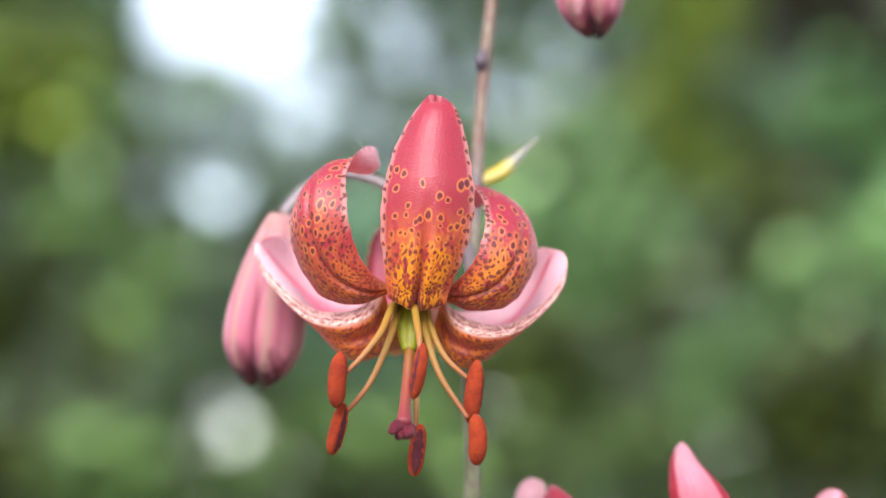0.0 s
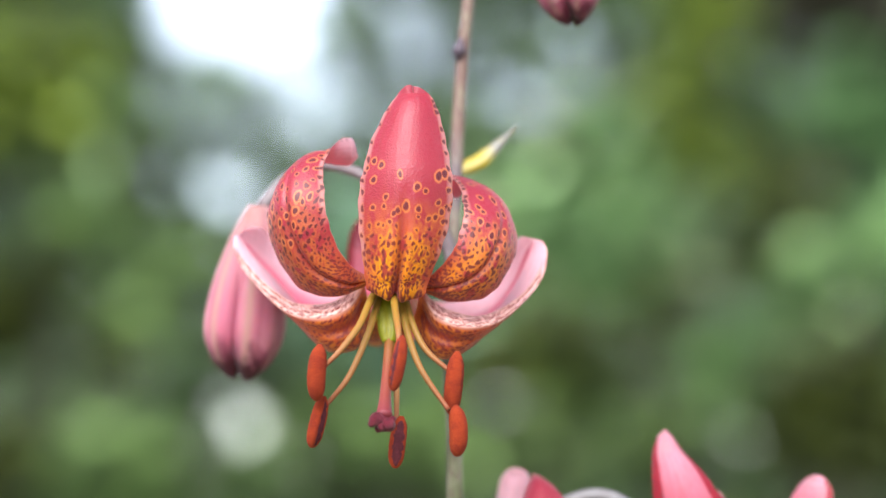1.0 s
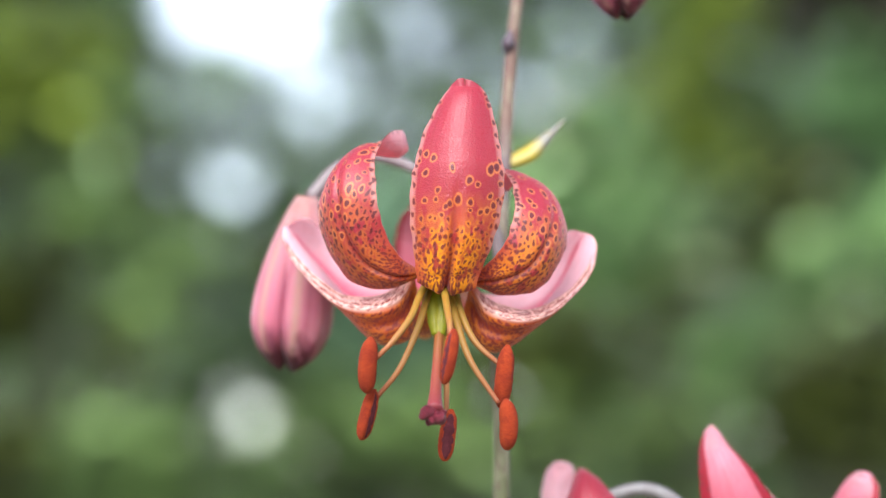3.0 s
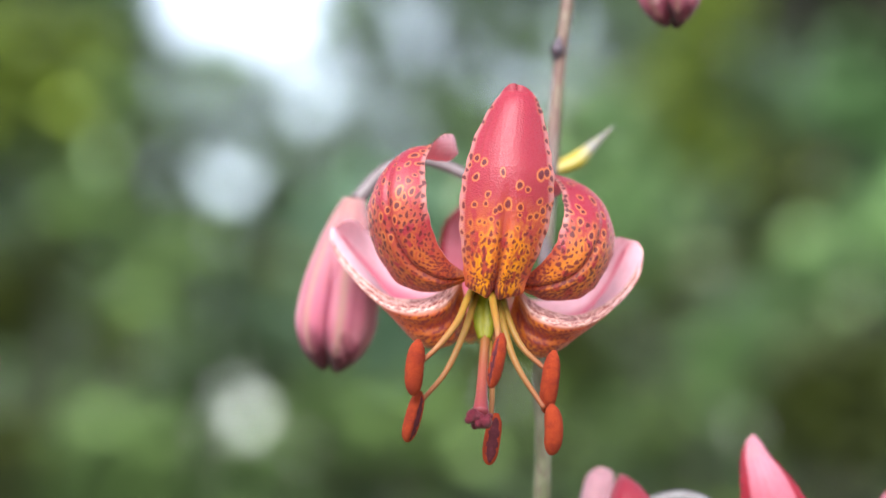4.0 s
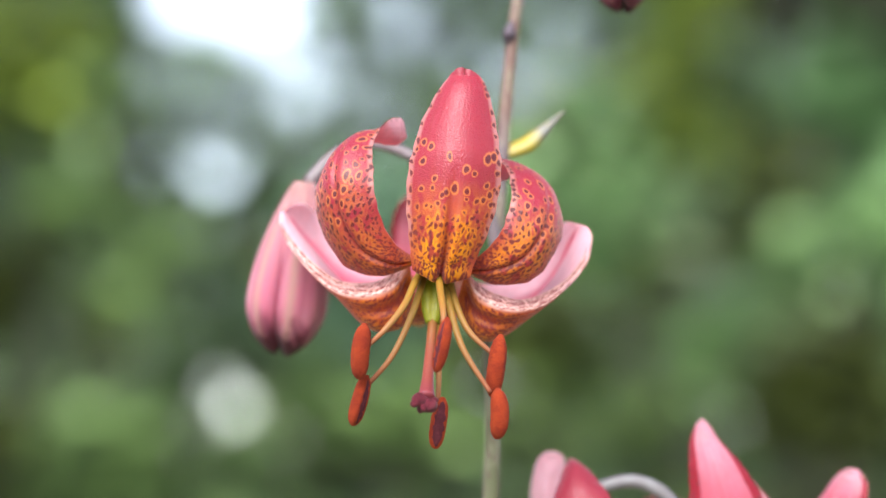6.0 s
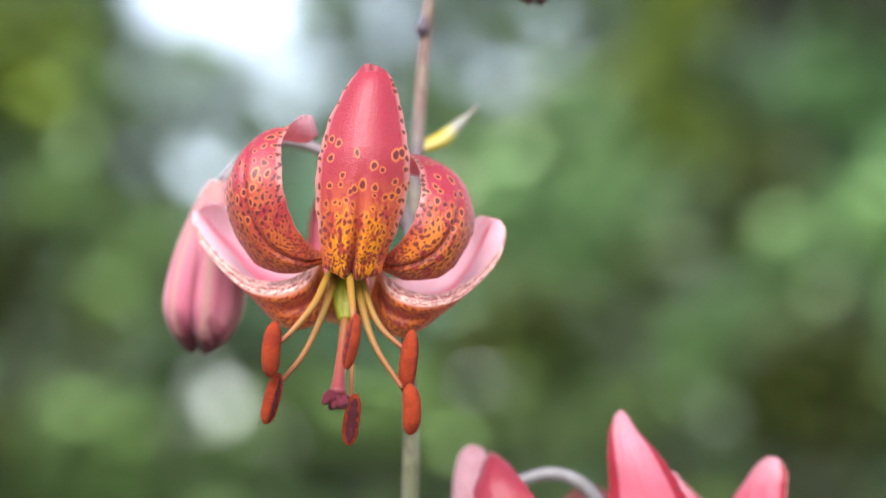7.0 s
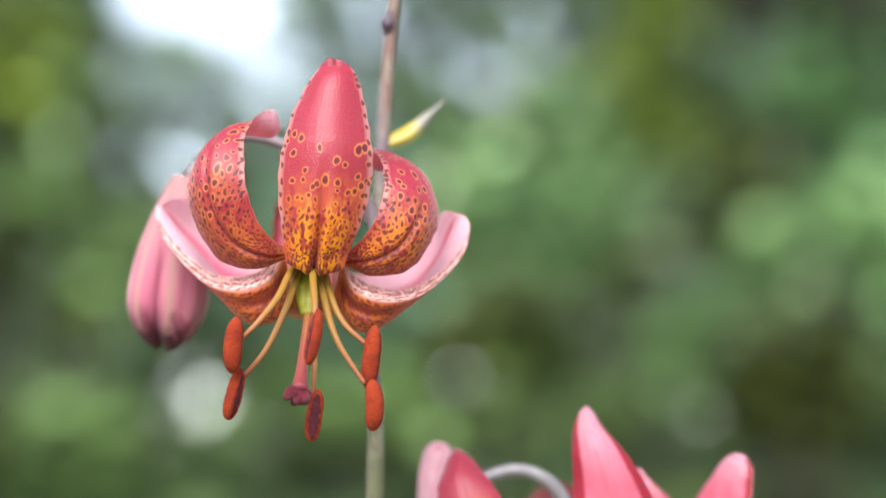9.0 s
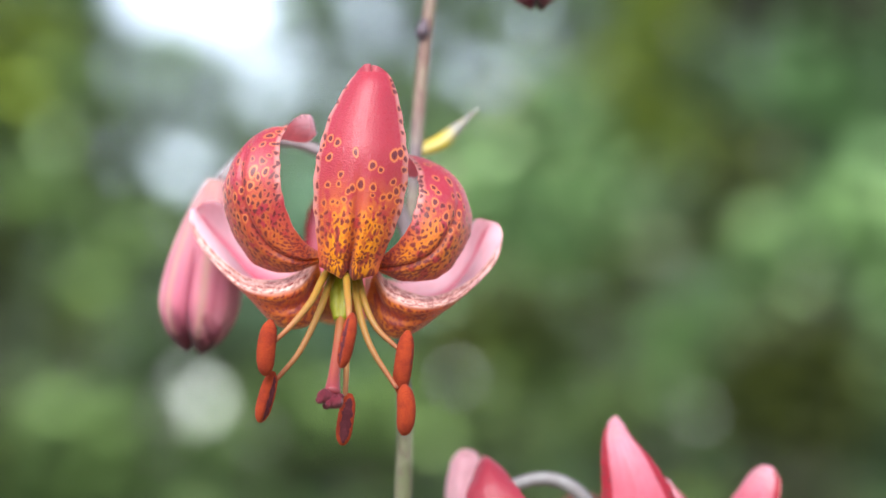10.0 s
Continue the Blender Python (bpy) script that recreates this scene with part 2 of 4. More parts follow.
def mesh(name, verts, faces, mats, index=None, attrs=None, smooth=True):
    me = bpy.data.meshes.new(name)
    me.from_pydata([tuple(v) for v in verts], [], [tuple(int(i) for i in f) for f in faces])
    for m in mats:
        me.materials.append(m)
    if index is not None:
        me.polygons.foreach_set("material_index", np.asarray(index, np.int32))
    for key, values in (attrs or {}).items():
        a = me.attributes.new(key, "FLOAT", "POINT")
        a.data.foreach_set("value", np.asarray(values, np.float32))
    if smooth:
        me.polygons.foreach_set("use_smooth", np.ones(len(me.polygons), bool))
    me.update()
    return me


def part(name, me, parent, label="", kind=""):
    ob = new(name, me)
    ob.parent = parent
    return tagged(ob, label, kind=kind)


def thing(name, at, label, category, group="", kind=""):
    ob = new(name)
    ob.empty_display_size = 0.05
    ob.matrix_world = at
    return tagged(ob, label, category, group, kind)


def tube(points, radii, n=40, seg=16, bend=None, wobble=0.0, seed=0):
    """Vertices, faces and 'along' of a closed round rod along a curve, with radii from foot to tip."""
    c = curve(points, n)
    r = np.interp(np.linspace(0, 1, n), np.linspace(0, 1, len(radii)), radii)
    tan = np.gradient(c, axis=0)
    tan /= np.linalg.norm(tan, axis=1)[:, None] + 1e-12
    ref = np.array((0.0, 1.0, 0.0)) if abs(tan[0][1]) < 0.9 else np.array((1.0, 0.0, 0.0))
    rng = np.random.default_rng(seed)
    vs, al = [], []
    for i in range(n):
        ref = ref - tan[i] * (ref @ tan[i])
        ref /= np.linalg.norm(ref)
        side = np.cross(tan[i], ref)
        for k in range(seg):
            a = 2 * math.pi * k / seg
            f = 1 + wobble * rng.normal()
            if bend:
                f *= bend(a, i / (n - 1))
            vs.append(c[i] + r[i] * f * (math.cos(a) * ref + math.sin(a) * side))
            al.append(i / (n - 1))
    fs = [(i * seg + k, i * seg + (k + 1) % seg, (i + 1) * seg + (k + 1) % seg, (i + 1) * seg + k) for i in range(n - 1) for k in range(seg)]
    vs += [c[0], c[-1]]
    al += [0, 1]
    a, b = len(vs) - 2, len(vs) - 1
    fs += [(a, (k + 1) % seg, k) for k in range(seg)] + [(b, (n - 1) * seg + k, (n - 1) * seg + (k + 1) % seg) for k in range(seg)]
    return np.array(vs), fs, al


def join(*pieces):
    vs, fs, al, n = [], [], [], 0
    for v, f, a in pieces:
        vs.append(v)
        fs += [tuple(i + n for i in q) for q in f]
        al += list(a)
        n += len(v)
    return np.vstack(vs), fs, al


# ---- the lily ----
def spots(rng, length, width, big, start, size=1.0, dense=(), reach=0.9, gap=1.0):
    """Spots on a tepal: (across -1..1, along 0..1, radius in mm, stretch, halo, lean)."""
    out = []
    for s, v, r in big:
        out.append((s, v, 0.85 * r, rng.uniform(1.05, 1.35), 1.0, rng.uniform(-0.25, 0.25)))
    for _ in range(4200):
        v, s = rng.uniform(0.05, 0.72), rng.uniform(-reach, reach)
        if rng.random() > np.interp(v, dense[0], dense[1]):
            continue
        r = np.interp(v, [0.1, 0.4, 0.6], [0.13, 0.19, 0.23]) * rng.uniform(0.65, 1.35) * size
        room = r + gap * np.interp(v, [0.1, 0.42, 0.55], [0.16, 0.30, 1.1])
        if all(math.hypot((s - o[0]) * width, (v - o[1]) * length) > room + o[2] for o in out):
            out.append((s, v, r, np.interp(v, [0.1, 0.5], [1.6, 1.2]) * rng.uniform(0.75, 1.4), float(np.interp(v, [0.40, 0.54], [0.0, 0.9])), rng.normal(0, 0.35)))
    for side in (-1, 1):
        v = start
        while v < 0.88:
            out.append((side * rng.uniform(0.91, 0.97), v, rng.uniform(*((0.19, 0.27) if big else (0.13, 0.2))), 1.6, 0.35, 0.0))
            v += rng.uniform(0.03, 0.06)
    return out


def stain(found, v, half, length):
    """The spots, their pale rings and the golden ground round them, on a grid of rows v with half widths. length: mm run up to each row."""
    nv, nu = len(v), half.shape[1]
    spot, halo, wide = np.zeros((nv, nu)), np.zeros((nv, nu)), np.zeros((nv, nu))
    for s, at, r, stretch, ring, lean in found:
        y0 = np.interp(at, v, length)
        rows = np.flatnonzero(np.abs(length - y0) < 3.6 * r * stretch)
        if not len(rows):
            continue
        a, b = rows[0], rows[-1] + 1
        here = np.interp(at, v, half[:, -1])
        x, y = half[a:b] - s * here, (length[a:b] - y0)[:, None]
        dx = (math.cos(lean) * x + math.sin(lean) * y) / r
        dy = (math.cos(lean) * y - math.sin(lean) * x) / (r * stretch)
        ang = np.arctan2(dy, dx)
        odd = 0.45 if ring > 0.6 else 1.0
        d = np.hypot(dx, dy) * (1 + odd * (0.20 * np.sin(2 * ang + s * 40) + 0.13 * np.sin(3 * ang + at * 90) + 0.05 * np.sin(7 * ang + at * 300)))
        spot[a:b] = np.maximum(spot[a:b], np.clip((1.18 - d) / 0.36, 0, 1))
        halo[a:b] = np.maximum(halo[a:b], np.clip((1.85 - d) / 0.5, 0, 1) * ring)
        wide[a:b] = np.maximum(wide[a:b], np.clip((np.interp(at, [0.15, 0.45], [3.3, 2.6]) - d) / 1.1, 0, 1) * np.interp(at, [0.34, 0.52], [1.0, 0.0]))
    return spot, halo, wide


def veins(rng, nv, nu, count=34):
    """Fine lengthwise lines that waver slowly, -1..1."""
    s, v = np.meshgrid(np.linspace(-1, 1, nu), np.linspace(0, 1, nv))
    out = np.zeros((nv, nu))
    for k in range(5):
        f = count * rng.uniform(0.6, 1.5)
        out += np.sin(f * s * (1 + 0.05 * np.sin(3 * v + k)) + rng.uniform(0, 6.28) + 1.2 * np.sin(v * rng.uniform(3, 9) + k))
    return out / 2.6


def sheet(name, inn, nor, thick, inner, attrs, outside, outer):
    """A closed thin sheet: the inner grid, the outer one behind it and the rim between them. outside: what differs on the outer face."""
    nv, nu = inn.shape[:2]
    n = nu * nv
    out = inn - thick[..., None] * nor
    grid = np.arange(n).reshape(nv, nu)
    q = np.stack([grid[:-1, :-1], grid[:-1, 1:], grid[1:, 1:], grid[1:, :-1]], -1).reshape(-1, 4)
    if inner > 0:
        q = q[:, ::-1]
    ring = np.array(list(grid[0, :]) + list(grid[1:, -1]) + list(grid[-1, -2::-1]) + list(grid[-2:0:-1, 0]))
    after = np.roll(ring, -1)
    band = np.stack([ring, after, after + n, ring + n], -1)
    if inner < 0:
        band = band[:, ::-1]
    index = [0] * len(q) + [1] * len(q) + [0] * len(band)
    both = {k: np.concatenate([a.ravel(), outside.get(k, a).ravel()]) for k, a in attrs.items()}
    verts = local(np.vstack([inn.reshape(-1, 3), out.reshape(-1, 3)]))
    return mesh(name, verts, np.vstack([q, q[:, ::-1] + n, band]).tolist(), [M_IN, outer or M_OUT], index, both)


def rows_of(nv, *rails):
    """Rails as smooth curves of nv points, closer together towards the tip."""
    v = 1 - (1 - np.linspace(0, 1, nv)) ** 1.15
    made = []
    for rail in rails:
        c = curve(rail, nv)
        made.append(np.stack([np.interp(v, np.linspace(0, 1, nv), c[:, k]) for k in range(3)], 1))
    return v, made


DENSE_FRONT = ([0.17, 0.28, 0.33, 0.40, 0.47, 0.50], [0.0, 0.75, 0.75, 0.45, 0.05, 0.0])
DENSE_SIDE = ([0.06, 0.14, 0.40, 0.50, 0.62], [0.1, 0.9, 0.8, 0.25, 0.03])
DENSE_FOLD = ([0.05, 0.15, 0.60, 0.75], [0.4, 0.9, 0.9, 0.5])


def tepal(name, right, left, inner, belly, big=(), nu=70, nv=150, seed=1, groove=0.35, reach=0.75, tip=0.05, notch=0.0, warm=1.0, dots=True, red=0.75, outer=None, rim=0.30, brim=0.86, shine=1.0, dense=DENSE_SIDE, gap=1.0, size=1.0):
    """A tepal between two margins, in mm: spotted inside, pink outside, bellied and grooved along the middle."""
    rng = np.random.default_rng(seed)
    s = np.linspace(-1, 1, nu)
    v, (a, b) = rows_of(nv, right, left)
    mid, half = (a + b) / 2, (a - b) / 2
    tan = np.gradient(mid, axis=0)
    nor = np.cross(half, tan)
    nor /= np.linalg.norm(nor, axis=1)[:, None] + 1e-9
    nor *= inner
    half = half * np.sqrt(1.003 - np.clip((v - 1 + tip) / tip, 0, 1) ** 2)[:, None]
    w = np.linalg.norm(half, axis=1)
    S, V = np.meshgrid(s, v)
    bell = np.interp(v, np.linspace(0, 1, len(belly)), belly)
    dip = groove * np.exp(-(S / 0.10) ** 2) * np.clip((reach - V) / 0.25, 0, 1) * np.clip(V / 0.06, 0, 1)
    ridge = 0.22 * groove * np.exp(-((np.abs(S) - 0.26) / 0.14) ** 2) * np.clip((reach - V) / 0.25, 0, 1)
    ph = rng.uniform(0, 6.28, 4)
    wave = 0.10 * S ** 2 * np.sin(V * 31 + ph[0] + S) + 0.05 * np.sin(V * 57 + S * 5 + ph[1]) * S ** 2
    line = veins(rng, nv, nu)
    h = bell[:, None] * (1 - S ** 2) - dip + ridge + wave + 0.008 * line * np.clip(w / 3, 0, 1)[:, None]
    inn = mid[:, None] + S[..., None] * half[:, None] * (1 + 0.012 * np.sin(V * 83 + ph[2]) * np.abs(S) ** 6)[..., None] + h[..., None] * nor[:, None]
    run = tan / (np.linalg.norm(tan, axis=1)[:, None] + 1e-9)
    inn += (notch * np.clip((V - 0.96) / 0.04, 0, 1) * (np.exp(-((S - 0.5) / 0.4) ** 2) + 1.3 * np.exp(-((S + 0.5) / 0.35) ** 2) - 1.1 * np.exp(-(S / 0.25) ** 2)))[..., None] * run[:, None]
    thick = 0.42 * (1 - 0.65 * np.abs(S) ** 4) * np.clip(0.35 + w / w.max(), 0, 1)[:, None]
    run_up = np.concatenate([[0.0], np.cumsum(np.linalg.norm(np.diff(mid, axis=0), axis=1))])
    found = spots(rng, run_up[-1], w.max(), big, max(rim, 0.06) + 0.03, size, dense, 0.9, gap) if dots else []
    spot, halo, wide = stain(found, v, S * w[:, None], run_up)
    edge = (0.38 if outer is None else 1.0) * np.clip((np.abs(S) - brim) / 0.08, 0, 1) * np.clip((V - rim) / 0.08, 0, 1) * np.clip((0.96 - V) / 0.06, 0, 1)
    gold = (0.25 + 0.75 * wide) * np.exp(-((np.abs(S) - 0.40) / 0.42) ** 2) * np.interp(V, [0.08, 0.18, 0.44, 0.52], [0, 1, 1, 0]) * shine * (1 if dots else 0.3)
    gr = min(groove / 0.8, 1) * np.exp(-(S / 0.085) ** 2) * np.clip((reach - 0.12 - V) / 0.2, 0, 1)
    return sheet(name, inn, nor[:, None], thick, inner, {"along": V * warm, "edge": edge, "groove": gr, "spot": spot, "halo": halo * (1 - spot), "red": np.full(V.shape, red), "gold": gold, "vein": 0.5 * line}, {}, outer)


def folded_tepal(name, near, ridge, belly, crease, far, inner, nu=150, nv=230, seed=1, crease_width=0.10):
    """A tepal that turns over along its length like a gutter, in mm: its near margin is rolled back to a pale ridge,
    the spotted inner face hangs below, and the pink outer face with its crease shows above."""
    rng = np.random.default_rng(seed)
    v, rails = rows_of(nv, far, crease, belly, ridge, near)
    rails = np.stack(rails, 1)
    mid = rails.mean(1)
    close = np.sqrt(1.003 - np.clip((v - 0.95) / 0.05, 0, 1) ** 2)[:, None, None]
    rails = mid[:, None] + (rails - mid[:, None]) * close
    s = np.linspace(-1, 1, nu)
    knots = [-1, -0.62, 0.05, 0.68, 1.0]
    at = np.interp(s, knots, range(5))
    pad = np.concatenate([2 * rails[:, :1] - rails[:, 1:2], rails, 2 * rails[:, -1:] - rails[:, -2:-1]], 1)
    i = np.minimum(at.astype(int), 3)
    u = (at - i)[None, :, None]
    p, q, r, t = (pad[:, i + k] for k in range(4))
    inn = 0.5 * (2 * q + (r - p) * u + (2 * p - 5 * q + 4 * r - t) * u * u + (3 * q - p - 3 * r + t) * u ** 3)
    S, V = np.meshgrid(s, v)
    nor = np.cross(np.gradient(inn, axis=1), np.gradient(inn, axis=0))
    nor *= inner / (np.linalg.norm(nor, axis=2)[..., None] + 1e-9)
    line = veins(rng, nv, nu, 44)
    fade = np.clip(V / 0.06, 0, 1) * np.clip((1 - V) / 0.1, 0, 1)
    fold = np.exp(-((S + 0.45) / 0.06) ** 2) * fade
    furrow = np.exp(-((S - 0.46) / 0.09) ** 2) * np.clip(V / 0.05, 0, 1) * np.clip((0.55 - V) / 0.25, 0, 1)
    wave = 0.12 * np.sin(V * 27 + 2 * S + seed) * np.clip(np.abs(S) - 0.5, 0, 1) + 0.035 * line
    inn += ((wave + 0.45 * fold - 0.5 * furrow) * fade)[..., None] * nor
    thick = 0.40 * (1 - 0.6 * np.abs(S) ** 4) * (0.4 + 0.6 * fade)
    run_up = np.concatenate([[0.0], np.cumsum(np.linalg.norm(np.diff(inn[:, nu // 2], axis=0), axis=1))])
    step = np.linalg.norm(np.diff(inn, axis=1), axis=2)
    w = step.sum(1) / 2
    found = spots(rng, run_up[-1], w.max(), (), 0.95, 1.65, DENSE_FOLD, 0.62, 1.1)
    for _ in range(380):
        found.append((rng.uniform(0.70, 0.98), rng.uniform(0.10, 0.95), rng.uniform(0.10, 0.19), rng.uniform(1.5, 2.8), 0.0, rng.normal(0, 0.25)))
    spot, halo, wide = stain(found, v, S * w[:, None], run_up)
    strip = np.clip((S - 0.62) / 0.10, 0, 1)
    spot *= 1 - strip * (0.15 + 0.25 * line)
    edge = strip * np.clip(V / 0.10, 0, 1) * (0.82 + 0.18 * line)
    gold = (0.05 + 0.2 * wide) * np.clip((0.6 - V) / 0.2, 0, 1) * (1 - strip)
    zero = np.zeros(V.shape)
    crimson = np.exp(-((S + 0.45) / crease_width) ** 2) * fade
    attrs = {"along": 0.07 + 0.33 * V + 0.12 * np.clip((0.25 - S) / 0.3, 0, 1), "edge": edge, "groove": furrow, "spot": spot, "halo": zero, "red": np.full(V.shape, 0.25), "gold": gold, "vein": 0.35 * line}
    return sheet(name, inn, nor, thick, inner, attrs, {"along": V, "edge": 0.8 * np.clip((S + 0.36) / 0.25, 0, 1) * np.clip((0.97 - V) / 0.35, 0, 1), "groove": crimson, "spot": zero}, None)


def anther_mesh(pts, r, seam, width):
    groove = lambda a, t: (1 - 0.30 * math.exp(-((math.cos(a - radians(seam)) - 1) / width) ** 2)) * (1 + 0.015 * math.sin(a * 5 + t * 40))
    v, f, a = tube(local(pts), [r / 1000 * max(0.1, 1 - abs(2 * k / 24 - 1.02) ** 3.4) ** 0.55 for k in range(25)], 72, 40, groove, 0.022, 3)
    index = []
    for q in f:
        k = (q[0] % 40 + 0.5) * 2 * math.pi / 40
        t = q[0] // 40 / 72
        reach = max(0.0, 1 - ((t - 0.5) / 0.42) ** 2) ** 0.5 * (1 + 0.25 * math.sin(t * 31 + 3 * r) + 0.08 * math.sin(t * 67 + 9 * k))
        index.append(1 if 1 - math.cos(k - radians(seam)) < width * 0.8 * reach else 0)
    return mesh("anther", v, f, [M_ANTHER, M_SEAM], index, {"along": a})


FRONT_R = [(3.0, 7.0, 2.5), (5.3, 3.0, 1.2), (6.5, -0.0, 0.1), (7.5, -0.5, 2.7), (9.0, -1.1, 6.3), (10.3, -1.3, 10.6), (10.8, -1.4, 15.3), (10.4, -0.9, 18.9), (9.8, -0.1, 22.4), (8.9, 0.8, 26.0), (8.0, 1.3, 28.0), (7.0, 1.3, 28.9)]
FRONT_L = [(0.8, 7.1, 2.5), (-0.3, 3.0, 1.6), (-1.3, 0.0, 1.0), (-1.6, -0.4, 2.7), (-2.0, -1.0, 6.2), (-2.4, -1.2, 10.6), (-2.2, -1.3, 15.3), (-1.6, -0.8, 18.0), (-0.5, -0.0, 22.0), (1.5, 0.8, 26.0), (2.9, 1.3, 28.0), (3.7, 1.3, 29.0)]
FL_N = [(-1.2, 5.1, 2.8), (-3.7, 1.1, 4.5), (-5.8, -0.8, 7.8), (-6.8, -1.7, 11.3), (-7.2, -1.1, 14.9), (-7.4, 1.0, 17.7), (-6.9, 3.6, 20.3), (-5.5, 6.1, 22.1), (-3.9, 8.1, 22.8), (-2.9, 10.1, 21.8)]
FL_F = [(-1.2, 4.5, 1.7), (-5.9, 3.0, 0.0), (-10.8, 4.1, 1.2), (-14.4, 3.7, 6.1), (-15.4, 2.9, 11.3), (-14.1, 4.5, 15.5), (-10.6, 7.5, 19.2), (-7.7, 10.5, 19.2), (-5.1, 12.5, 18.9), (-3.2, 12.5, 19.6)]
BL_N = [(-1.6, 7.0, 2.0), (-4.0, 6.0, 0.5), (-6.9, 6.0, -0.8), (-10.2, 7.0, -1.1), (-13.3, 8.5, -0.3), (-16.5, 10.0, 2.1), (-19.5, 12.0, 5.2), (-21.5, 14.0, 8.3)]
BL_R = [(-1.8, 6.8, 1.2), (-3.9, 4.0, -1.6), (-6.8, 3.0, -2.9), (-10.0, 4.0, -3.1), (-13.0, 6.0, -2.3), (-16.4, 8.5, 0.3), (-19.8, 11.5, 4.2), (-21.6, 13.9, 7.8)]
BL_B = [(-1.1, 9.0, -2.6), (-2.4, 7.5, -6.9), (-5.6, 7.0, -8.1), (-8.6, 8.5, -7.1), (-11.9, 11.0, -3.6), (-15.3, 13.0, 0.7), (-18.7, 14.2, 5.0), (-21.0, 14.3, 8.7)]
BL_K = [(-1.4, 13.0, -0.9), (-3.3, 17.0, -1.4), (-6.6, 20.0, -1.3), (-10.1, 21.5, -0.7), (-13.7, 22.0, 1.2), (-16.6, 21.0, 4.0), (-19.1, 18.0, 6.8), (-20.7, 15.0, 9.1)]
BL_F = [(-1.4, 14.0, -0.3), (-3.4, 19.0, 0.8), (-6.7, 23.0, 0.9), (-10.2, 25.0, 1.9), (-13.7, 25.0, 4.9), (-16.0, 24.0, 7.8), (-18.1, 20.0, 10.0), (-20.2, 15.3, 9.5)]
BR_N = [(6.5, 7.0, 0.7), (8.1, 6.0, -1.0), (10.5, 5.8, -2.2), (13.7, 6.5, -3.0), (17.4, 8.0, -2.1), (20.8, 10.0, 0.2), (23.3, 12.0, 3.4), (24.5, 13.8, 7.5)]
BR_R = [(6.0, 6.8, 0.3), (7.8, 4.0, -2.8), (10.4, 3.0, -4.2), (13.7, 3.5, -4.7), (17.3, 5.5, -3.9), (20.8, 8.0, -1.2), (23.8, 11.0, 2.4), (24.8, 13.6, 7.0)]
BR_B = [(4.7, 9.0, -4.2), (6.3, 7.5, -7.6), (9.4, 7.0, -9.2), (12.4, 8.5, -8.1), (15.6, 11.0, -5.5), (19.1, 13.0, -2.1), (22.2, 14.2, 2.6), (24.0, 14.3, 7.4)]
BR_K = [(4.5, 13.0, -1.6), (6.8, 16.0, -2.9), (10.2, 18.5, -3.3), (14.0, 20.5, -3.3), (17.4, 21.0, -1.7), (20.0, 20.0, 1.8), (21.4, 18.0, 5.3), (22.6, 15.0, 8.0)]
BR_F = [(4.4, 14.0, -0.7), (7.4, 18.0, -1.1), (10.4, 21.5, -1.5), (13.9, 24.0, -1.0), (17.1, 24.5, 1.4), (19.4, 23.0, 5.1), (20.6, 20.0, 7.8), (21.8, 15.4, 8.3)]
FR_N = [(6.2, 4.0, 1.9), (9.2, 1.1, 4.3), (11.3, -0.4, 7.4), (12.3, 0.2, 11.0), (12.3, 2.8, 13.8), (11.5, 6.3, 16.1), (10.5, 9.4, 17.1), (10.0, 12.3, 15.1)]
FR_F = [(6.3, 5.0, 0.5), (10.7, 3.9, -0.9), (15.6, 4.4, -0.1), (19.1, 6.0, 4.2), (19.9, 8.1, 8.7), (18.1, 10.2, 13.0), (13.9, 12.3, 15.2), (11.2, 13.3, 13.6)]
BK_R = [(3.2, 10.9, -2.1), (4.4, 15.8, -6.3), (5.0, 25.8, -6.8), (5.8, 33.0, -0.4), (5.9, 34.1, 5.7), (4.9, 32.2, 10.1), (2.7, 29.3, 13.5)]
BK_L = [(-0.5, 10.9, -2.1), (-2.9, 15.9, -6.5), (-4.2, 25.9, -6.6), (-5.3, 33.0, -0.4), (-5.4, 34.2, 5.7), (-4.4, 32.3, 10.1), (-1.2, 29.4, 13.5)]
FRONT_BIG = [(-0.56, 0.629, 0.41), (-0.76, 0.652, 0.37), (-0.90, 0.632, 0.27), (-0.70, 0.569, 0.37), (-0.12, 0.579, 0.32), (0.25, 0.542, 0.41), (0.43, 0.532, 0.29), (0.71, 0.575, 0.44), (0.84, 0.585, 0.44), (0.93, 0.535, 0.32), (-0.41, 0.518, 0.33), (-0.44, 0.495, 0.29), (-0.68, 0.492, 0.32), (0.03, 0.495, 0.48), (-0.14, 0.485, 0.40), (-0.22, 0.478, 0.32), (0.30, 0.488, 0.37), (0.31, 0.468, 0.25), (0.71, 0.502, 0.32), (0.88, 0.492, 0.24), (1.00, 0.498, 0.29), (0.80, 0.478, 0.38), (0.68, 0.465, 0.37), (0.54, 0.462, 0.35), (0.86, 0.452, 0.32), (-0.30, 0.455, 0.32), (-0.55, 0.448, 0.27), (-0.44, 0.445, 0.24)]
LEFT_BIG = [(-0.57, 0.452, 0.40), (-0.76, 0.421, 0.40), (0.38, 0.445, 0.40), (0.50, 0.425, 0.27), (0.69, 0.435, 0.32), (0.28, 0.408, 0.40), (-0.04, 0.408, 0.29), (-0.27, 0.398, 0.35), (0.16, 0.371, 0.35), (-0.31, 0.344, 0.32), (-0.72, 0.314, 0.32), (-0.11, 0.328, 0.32)]
